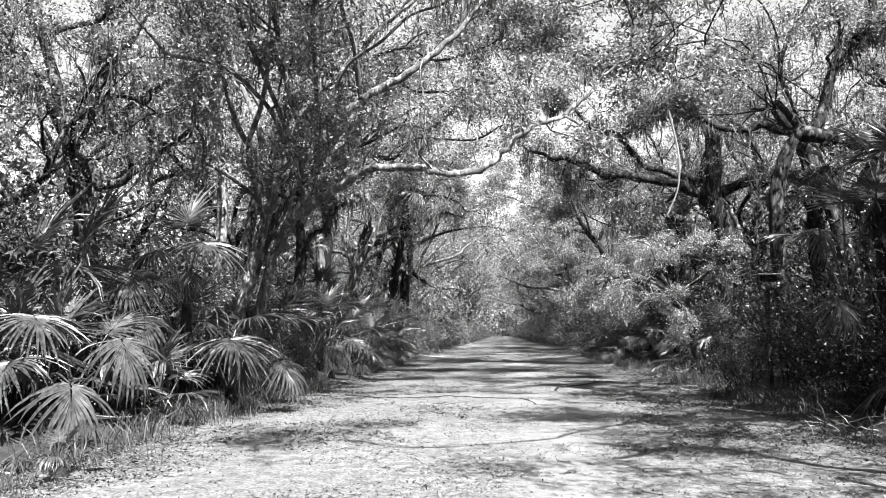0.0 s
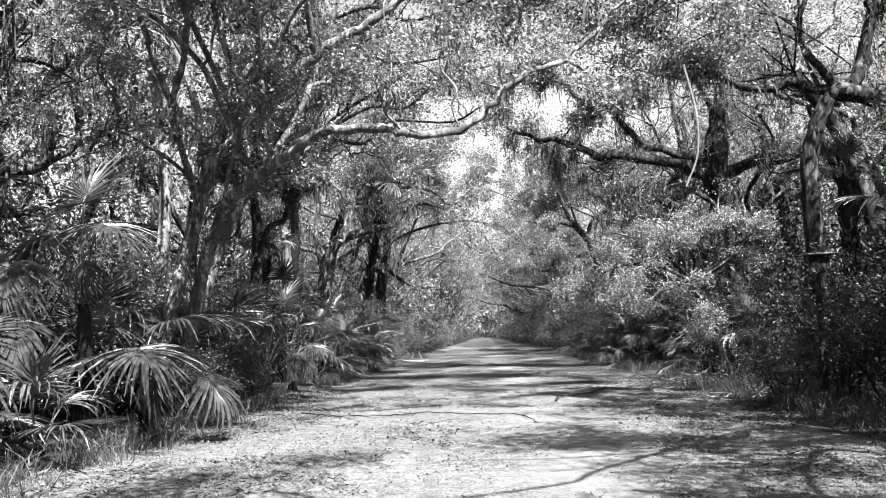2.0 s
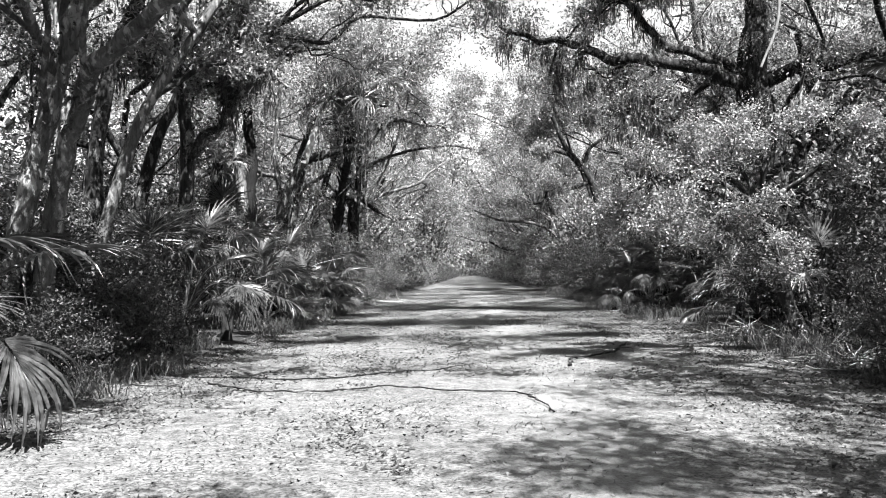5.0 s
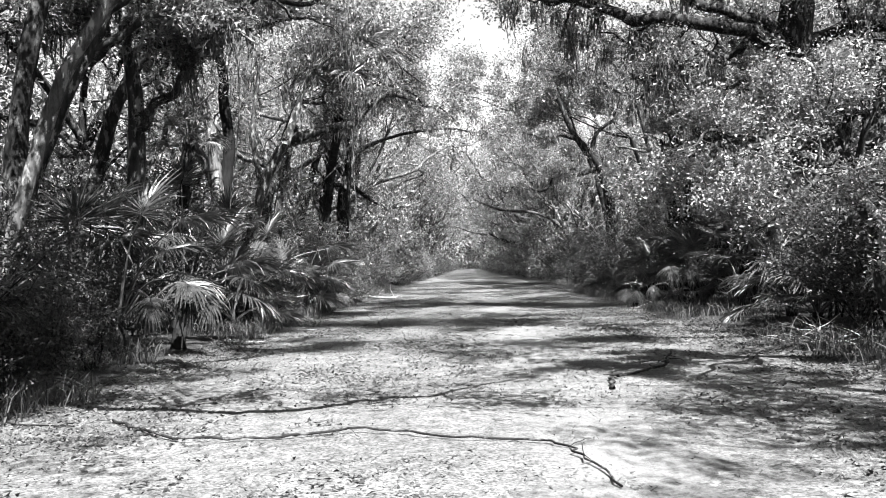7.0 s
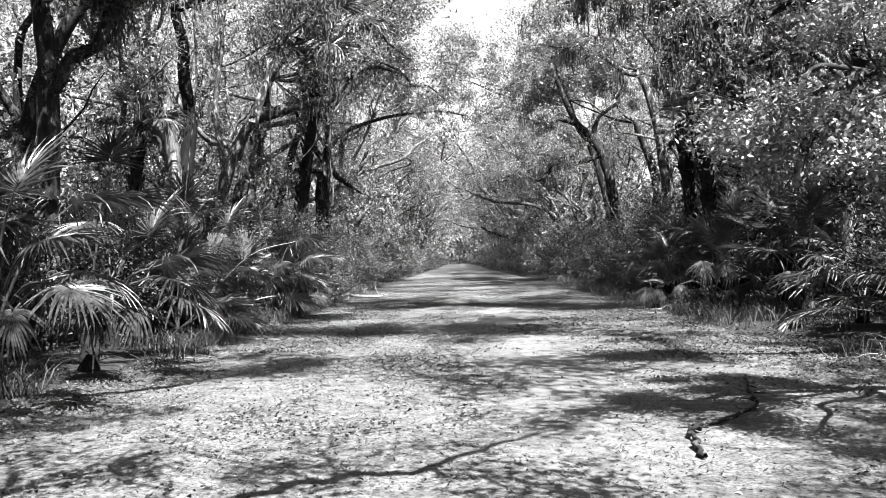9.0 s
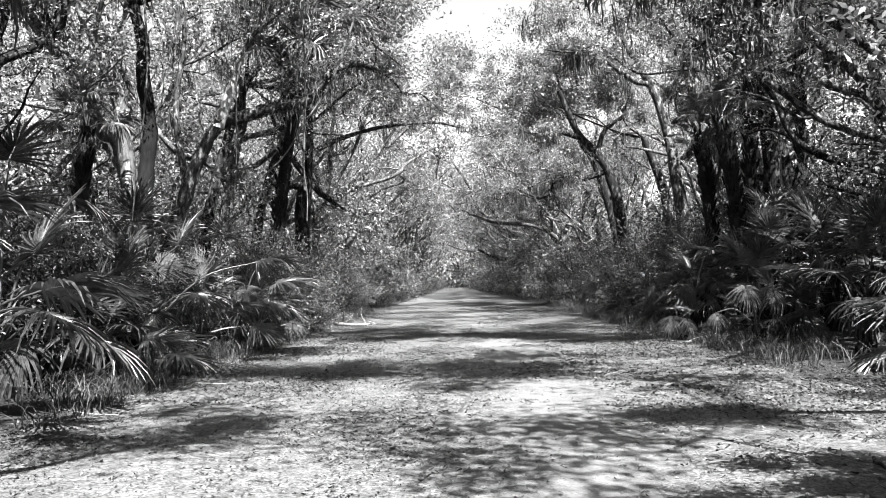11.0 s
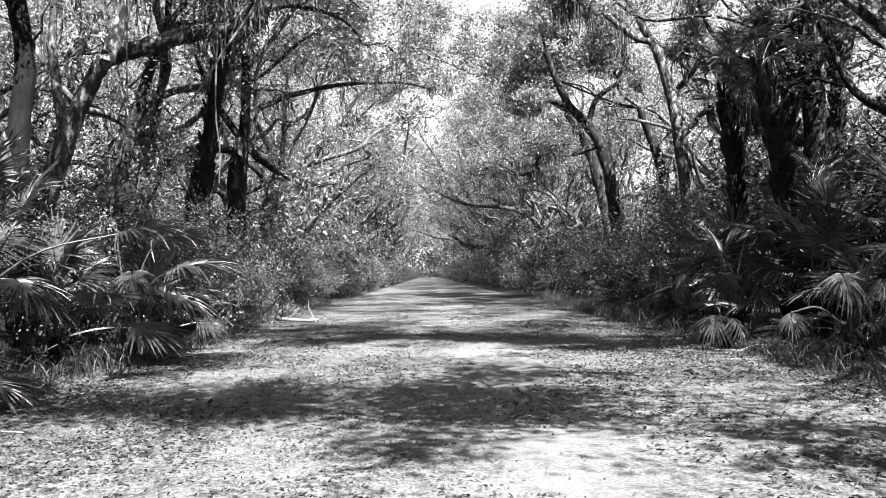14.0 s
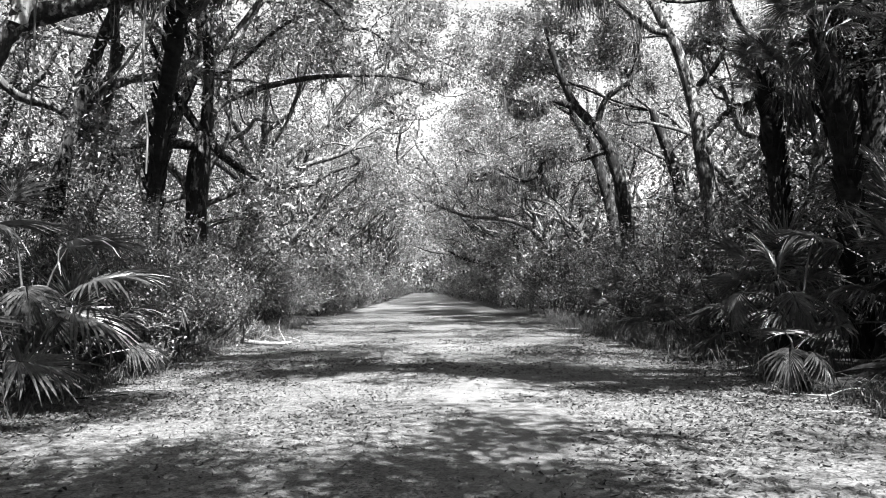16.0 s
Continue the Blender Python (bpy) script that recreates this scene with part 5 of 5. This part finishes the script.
    clump(4.65, 36.4, 609, 0.1, [(4.46, 36.2, 0.55, -120, 0.95, 0.75), (4.7, 36.1, 0.5, -60, 0.95, 0.6), (4.6, 36.6, 0.7, 80, 0.35, 0.6)], "small low palmetto at the lane's edge")
    clump(5.8, 14.3, 610, 1.8, [(5.13, 13.6, 3.08, -110, 0.95, 0.75), (5.17, 13.2, 1.93, -95, 0.95, 0.9), (5.67, 14.0, 3.55, 90, 0.1, 0.9), (6.04, 13.6, 3.57, 60, 0.1, 0.9), (5.18, 14.5, 3.05, 160, 0.35, 0.8), (6.3, 13.3, 2.2, -60, 0.95, 1.0)], dark)
    clump(6.2, 23.5, 611, 0.8, [(6.0, 23.1, 1.75, 100, 0.1, 0.9), (6.3, 23.4, 1.95, 60, 0.1, 0.8), (5.7, 23.0, 1.3, -120, 0.6, 0.8), (6.6, 23.0, 1.4, -50, 0.6, 0.8)], dark)
    clump(5.4, 33.8, 612, 0.4, [(5.0, 33.2, 1.22, -100, 0.95, 0.7), (5.5, 33.2, 1.14, -80, 1.2, 0.7), (4.7, 34.0, 0.7, -110, 1.2, 0.6), (5.8, 33.6, 1.5, 30, 0.35, 0.8)], dark)
    clump(6.2, 31.4, 613, 0.4, [(6.04, 31.0, 1.01, -110, 0.95, 0.9), (6.6, 31.1, 1.3, -60, 0.6, 0.9), (6.0, 31.8, 1.4, 130, 0.35, 0.9)], dark)
    for i, (x, y, size, t) in enumerate(((-6.4, 21.0, 0.95, 0.4), (-6.6, 25.0, 1.0, 1.1), (-7.4, 20.0, 1.0, 0.8), (-7.6, 29.0, 1.0, 0.9), (-6.0, 31.6, 0.9, 0.3), (-6.8, 34.4, 1.0, 0.8), (-6.4, 40.4, 1.0, 0.6), (-5.7, 35.4, 0.95, 0.4), (-5.6, 30.2, 0.85, 0.3), (-5.5, 39.4, 0.85, 0.3),
                                         (-7.6, 37.4, 1.0, 2.0), (-5.8, 43.5, 0.9, 0.2), (-5.6, 55, 0.9, 0.2), (-6.0, 63, 1.0, 0.3))):
        palmetto(x, y, 420 + i, 10, size, t, dead=int(i % 2))
    for i, (x, y, size, t) in enumerate(((6.6, 41.2, 1.0, 0.8), (6.4, 36.8, 0.9, 0.7), (7.7, 39.6, 1.0, 1.4), (6.0, 39.9, 0.9, 0.5), (8.6, 40.6, 1.0, 2.0), (8.2, 36.8, 1.1, 1.2), (6.3, 35.0, 0.9, 0.2), (6.4, 27.6, 0.8, 0.2), (6.6, 29.4, 0.9, 0.3), (7.2, 33.2, 1.0, 0.8), (6.0, 45, 0.9, 0.2), (6.2, 52, 0.9, 0.3), (7.4, 13.2, 1.0, 1.0), (7.6, 17.5, 1.0, 0.8))):
        palmetto(x, y, 450 + i, 10, size, t, dead=int(i % 2))
    tall = "cabbage palm with a boot-clad trunk and a ragged head"
    for seed, x, y, t, lean, n, dead in ((502, 7.0, 15.6, 4.0, (0.2, 0.2), 14, 6), (503, -6.2, 44.6, 8.7, (1.6, -1.7), 24, 30), (504, 7.9, 44.0, 5.7, (-0.3, 0.1), 13, 5), (509, 8.6, 42.6, 7.0, (0.1, 0.2), 14, 6),
                                         (505, 7.4, 40.0, 5.6, (-0.4, 0.2), 12, 5), (506, 12.0, 47.0, 8.6, (0.2, 0.4), 16, 8), (507, 9.2, 24.5, 5.0, (0.0, 0.3), 14, 6), (508, -9.6, 38.2, 5.5, (0.3, 0), 14, 6)):
        palm("cabbage_palm", pose(x, y, height(x, y)), tall, seed, n, t, lean, 1.3 if seed == 503 else 0.75, -25, 80, dead, "palm", "cabbage palms")


palms()


# ---- vines, fallen wood, litter, grass ----
def vine(name, points, r, label, mat=VINE, category="vine"):
    s, rng = Soup(), np.random.default_rng(len(points))
    p = curve(points, 6)
    if category == "branch":
        p[1:-1] += rng.normal(0, 0.022, p[1:-1].shape) * (1, 1, 0.3)
        for i in range(3, len(p) - 2, 5):
            a = rng.uniform(0, 6.28)
            q = wander(p[i], (math.cos(a), math.sin(a), 0.1), rng.uniform(0.08, 0.3), 4, rng, 0.2, -0.05)
            q[:, 2] = np.maximum(q[:, 2], 0.02)
            s.tube(q, np.linspace(r * 0.35, r * 0.2, len(q)), 4)
    s.tube(p, np.interp(np.arange(len(p)), (0, len(p) - 1), (r, r * 0.6)), 6, 0.12, rng)
    me = s.mesh(name, mat)
    return tagged(new(name, me), label, category)


vine("hanging_vine", [(-3.75, 37.5, 12.0), (-3.8, 37.4, 9.0), (-3.7, 37.4, 6.6), (-3.78, 37.4, 4.4), (-3.72, 37.4, 3.6), (-3.74, 37.4, 3.0)], 0.022, "thin pale vine hanging from the oaks")
vine("hanging_vine", [(-2.6, 38.5, 8.2), (-3.0, 38.5, 7.1), (-3.35, 38.5, 6.36), (-3.9, 38.5, 5.6), (-4.44, 38.5, 4.78), (-4.9, 38.4, 4.3)], 0.03, "pale slanting vine beside the palm")
vine("hanging_vine", [(-7.0, 36.0, 8.2), (-6.95, 36.0, 6.4), (-7.1, 36.0, 4.9), (-7.25, 36.0, 3.8), (-7.4, 36.0, 2.6)], 0.025, "thin pale vine hanging before dark trunks")
vine("hanging_vine", [(-5.5, 38.0, 7.0), (-5.52, 38.0, 5.4), (-5.55, 38.0, 4.4), (-5.65, 38.0, 3.4)], 0.02, "thin pale vine hanging from the oaks")
vine("hanging_vine", [(4.3, 20.8, 7.0), (4.45, 20.6, 5.9), (4.4, 20.5, 5.0), (4.1, 20.4, 4.3)], 0.03, "curved pale vine hanging from an oak limb")
# two dark rods on the ground stand in for limb shadows
vine("shadow_branch", [(-3.7, 19.4, 0.05), (-3.2, 18.9, 0.04), (-2.7, 18.5, 0.05), (-1.9, 18.5, 0.04), (-1.2, 18.7, 0.06), (-0.4, 18.3, 0.04), (0.3, 18.05, 0.05), (0.55, 17.5, 0.04), (0.65, 16.8, 0.03)], 0.013, "long thin dark rod laid across the lane for a limb's shadow", SHADED_BARK, "branch")
vine("shadow_branch", [(1.30, 20.75, 0.03), (1.36, 21.3, 0.05), (1.42, 21.5, 0.07), (1.72, 21.85, 0.05), (2.2, 22.3, 0.06), (2.36, 22.8, 0.06), (2.55, 23.5, 0.05), (2.8, 24.3, 0.04)], 0.021, "crooked dark rod laid on the litter for a limb's shadow", SHADED_BARK, "branch")
vine("log", [(-4.7, 46.9, 0.16), (-4.2, 46.7, 0.1), (-3.7, 46.5, 0.08), (-3.3, 46.6, 0.09)], 0.07, "pale bleached log on the lane's edge", PALE_OAK, "log")
vine("dead_stump", [(8.3, 62.3, -0.1), (8.3, 62.3, 1.2), (8.2, 62.3, 2.4), (8.0, 62.3, 3.4)], 0.17, "pale broken dead stump among the palmettos", PALE_BARK, "stump")


def wooden_box():
    """A small weathered box with a flat roof on a post, half lost in the leaves."""
    x, y = 5.6, 17.9
    ob = thing("wooden_box", pose(x, y, height(x, y)), "weathered wooden box on a post among dark palmettos", "box")

    def block(name, size, at, mat, label=""):
        bm = bmesh.new()
        bmesh.ops.create_cube(bm, size=1.0)
        bmesh.ops.scale(bm, vec=size, verts=bm.verts)
        bmesh.ops.bevel(bm, geom=bm.edges[:], offset=0.008, segments=1, affect="EDGES")
        bmesh.ops.translate(bm, vec=at, verts=bm.verts)
        me = bpy.data.meshes.new(name)
        bm.to_mesh(me)
        bm.free()
        me.materials.append(mat)
        part(name, me, ob, label)

    block("post", (0.09, 0.09, 2.3), (0, 0, 1.1), SHADED_BARK)
    block("body", (0.34, 0.26, 0.30), (0, -0.02, 2.38), SHADED_BARK)
    block("roof", (0.46, 0.42, 0.03), (0, -0.04, 2.545), VINE, "pale weathered board roof")


wooden_box()


def brush_pile(x, y, seed, count, span, label):
    """Dead twigs in a loose heap."""
    rng = np.random.default_rng(seed)
    ob = thing("brush_pile", pose(x, y, height(x, y)), label, "brush")
    for i in range(count):
        s, a = Soup(), rng.uniform(0, 6.28)
        p = wander((rng.normal(0, span * 0.4), rng.normal(0, span * 0.4), rng.uniform(0.0, 0.12)), (math.cos(a), math.sin(a), rng.uniform(0.0, 0.7)), span * rng.uniform(0.5, 1.1), 6, rng, 0.2, -0.04)
        p[:, 2] = np.maximum(p[:, 2], 0.01)
        s.tube(p, np.linspace(0.009, 0.003, len(p)) * rng.uniform(0.6, 1.3), 4)
        part("twig", s.mesh("twig", VINE if i % 3 else PALE_BARK), ob)
    return ob


brush_pile(5.2, 24.6, 1, 54, 0.8, "tangle of pale dead twigs on the verge")
brush_pile(4.9, 12.4, 2, 26, 0.7, "low heap of broken pale twigs at the lane's edge")
brush_pile(5.0, 20.0, 3, 44, 0.8, "tangle of pale dead twigs on the verge")
brush_pile(5.3, 35.6, 4, 18, 0.8, "few pale sticks under a low palmetto")
brush_pile(-5.0, 33.0, 5, 20, 0.7, "dry twigs at the foot of the shrubs")
brush_pile(-3.9, 47.2, 6, 22, 0.8, "bleached sticks heaped on the lane's edge")


def sticks():
    rng = np.random.default_rng(91)
    for i in range(46):
        side = 1 if i % 2 else -1
        x, y = side * (4.2 + rng.gamma(2.0, 0.4)), rng.uniform(5, 52)
        a, length = rng.uniform(0, 6.28), rng.uniform(0.35, 1.2)
        p = wander((x, y, 0), (math.cos(a), math.sin(a), 0), length, 5, rng, 0.18, 0)
        r = rng.uniform(0.006, 0.016)
        p[:, 2] = [height(q[0], q[1]) + 0.012 + r for q in p]
        s = Soup()
        s.tube(p, np.linspace(r, r * 0.5, len(p)), 5, 0.1, rng)
        tagged(new("stick", s.mesh("stick", (PALE_BARK, VINE, SHADED_BARK)[i % 3])), ("pale bleached stick on the ground", "grey-barked stick on the ground", "dark-barked stick on the ground")[i % 3], "stick", "fallen sticks")


sticks()


def litter():
    rng, s = np.random.default_rng(31), Soup()
    k = 300000
    x = rng.uniform(-5.2, 5.2, k)
    y = 2.5 + 66 * rng.uniform(0, 1, k) ** 1.45
    drift = np.array([noise.noise((a * 0.55, b * 0.4, 7.0)) + 0.5 * noise.noise((a * 2.2, b * 1.6, 3.0)) for a, b in zip(x, y)])
    clean = np.exp(-((x - 0.8) / 1.0) ** 2)
    keep = rng.uniform(0, 1, k) < np.clip(0.42 + 1.2 * drift - 0.5 * clean + 0.2 * (y > 24), 0.05, 1)
    x, y = x[keep], y[keep]
    z = np.array([height(a, b) for a, b in zip(x, y)]) + 0.022
    a = rng.uniform(0, 6.28, len(x))
    n = unit(np.stack([rng.normal(0, 0.5, len(x)), rng.normal(0, 0.5, len(x)), np.ones(len(x))], 1))
    u = unit(np.cross(n, np.stack([np.cos(a), np.sin(a), np.zeros(len(x))], 1)))
    v = np.cross(n, u)
    size = rng.uniform(0.016, 0.046, (len(x), 1))
    c = np.stack([x, y, z], 1)
    u, v = u * size * 0.5, v * size * 0.25
    s.tris(np.stack([c - u + v, c + u * 1.2, c - u - v], 1))
    tagged(new("leaf_litter", s.mesh("leaf_litter", DEAD_LEAF, False)), "dry fallen oak leaves scattered over the lane", "leaf litter", kind="stuff")


def shade_litter():
    """Drifts of darker leaves and bark beside the clean middle track, with shade put into their tone."""
    rng, s = np.random.default_rng(32), Soup()
    k = 480000
    x = rng.uniform(-5.1, 5.1, k)
    y = 3 + 64 * rng.uniform(0, 1, k) ** 1.35
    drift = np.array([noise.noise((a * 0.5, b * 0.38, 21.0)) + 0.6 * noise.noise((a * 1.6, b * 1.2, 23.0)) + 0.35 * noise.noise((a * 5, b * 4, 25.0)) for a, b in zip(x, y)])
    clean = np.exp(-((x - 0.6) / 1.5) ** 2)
    # thicker on the right, where the drifts also stand for shade
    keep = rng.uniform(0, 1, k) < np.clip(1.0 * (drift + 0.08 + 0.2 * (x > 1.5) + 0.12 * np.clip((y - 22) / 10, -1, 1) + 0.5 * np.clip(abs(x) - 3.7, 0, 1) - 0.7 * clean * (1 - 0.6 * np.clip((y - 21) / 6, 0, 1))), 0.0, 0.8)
    x, y = x[keep], y[keep]
    z = np.array([height(a, b) for a, b in zip(x, y)]) + 0.019
    a = rng.uniform(0, 6.28, len(x))
    n = unit(np.stack([rng.normal(0, 0.4, len(x)), rng.normal(0, 0.4, len(x)), np.ones(len(x))], 1))
    u = unit(np.cross(n, np.stack([np.cos(a), np.sin(a), np.zeros(len(x))], 1)))
    v = np.cross(n, u)
    size = rng.uniform(0.022, 0.07, (len(x), 1))
    c = np.stack([x, y, z], 1)
    u, v = u * size * 0.5, v * size * 0.28
    s.tris(np.stack([c - u + v, c + u * 1.2, c - u - v], 1))
    tagged(new("shade_litter", s.mesh("shade_litter", SHADE_LITTER, False)), "drifts of dark leaves on the sand, partly standing for shade", "leaf litter", kind="stuff")


def grass():
    rng, s = np.random.default_rng(33), Soup()
    tufts = 1300
    y = rng.uniform(3, 60, tufts)
    side = np.where(rng.uniform(0, 1, tufts) < 0.5, -1, 1)
    x = side * (4.6 + rng.gamma(2.0, 0.35, tufts))
    for tx, ty in zip(x, y):
        if noise.noise((tx * 0.5, ty * 0.35, 2.0)) < -0.12:
            continue
        k = 16
        base = np.stack([tx + rng.normal(0, 0.14, k), ty + rng.normal(0, 0.14, k), np.full(k, height(tx, ty))], 1)
        way = rng.normal(0, 0.35, (k, 3))
        way[:, 2] = 1
        tall = rng.uniform(0.12, 0.42, (k, 1))
        mid = base + way * tall * 0.6
        tip = base + way * tall + np.hstack([way[:, :2] * 0.25, -0.1 * tall])
        w = np.stack([rng.normal(0, 1, k), rng.normal(0, 1, k), np.zeros(k)], 1)
        w = unit(w) * 0.006
        s.quads(np.stack([base - w, base + w, mid + w, mid - w], 1))
        s.quads(np.stack([mid - w, mid + w, tip + w * 0.2, tip - w * 0.2], 1))
    tagged(new("grass", s.mesh("grass", GRASS, False)), "tufts of dry grass along the lane's edges", "grass", kind="stuff")


litter()
shade_litter()
grass()
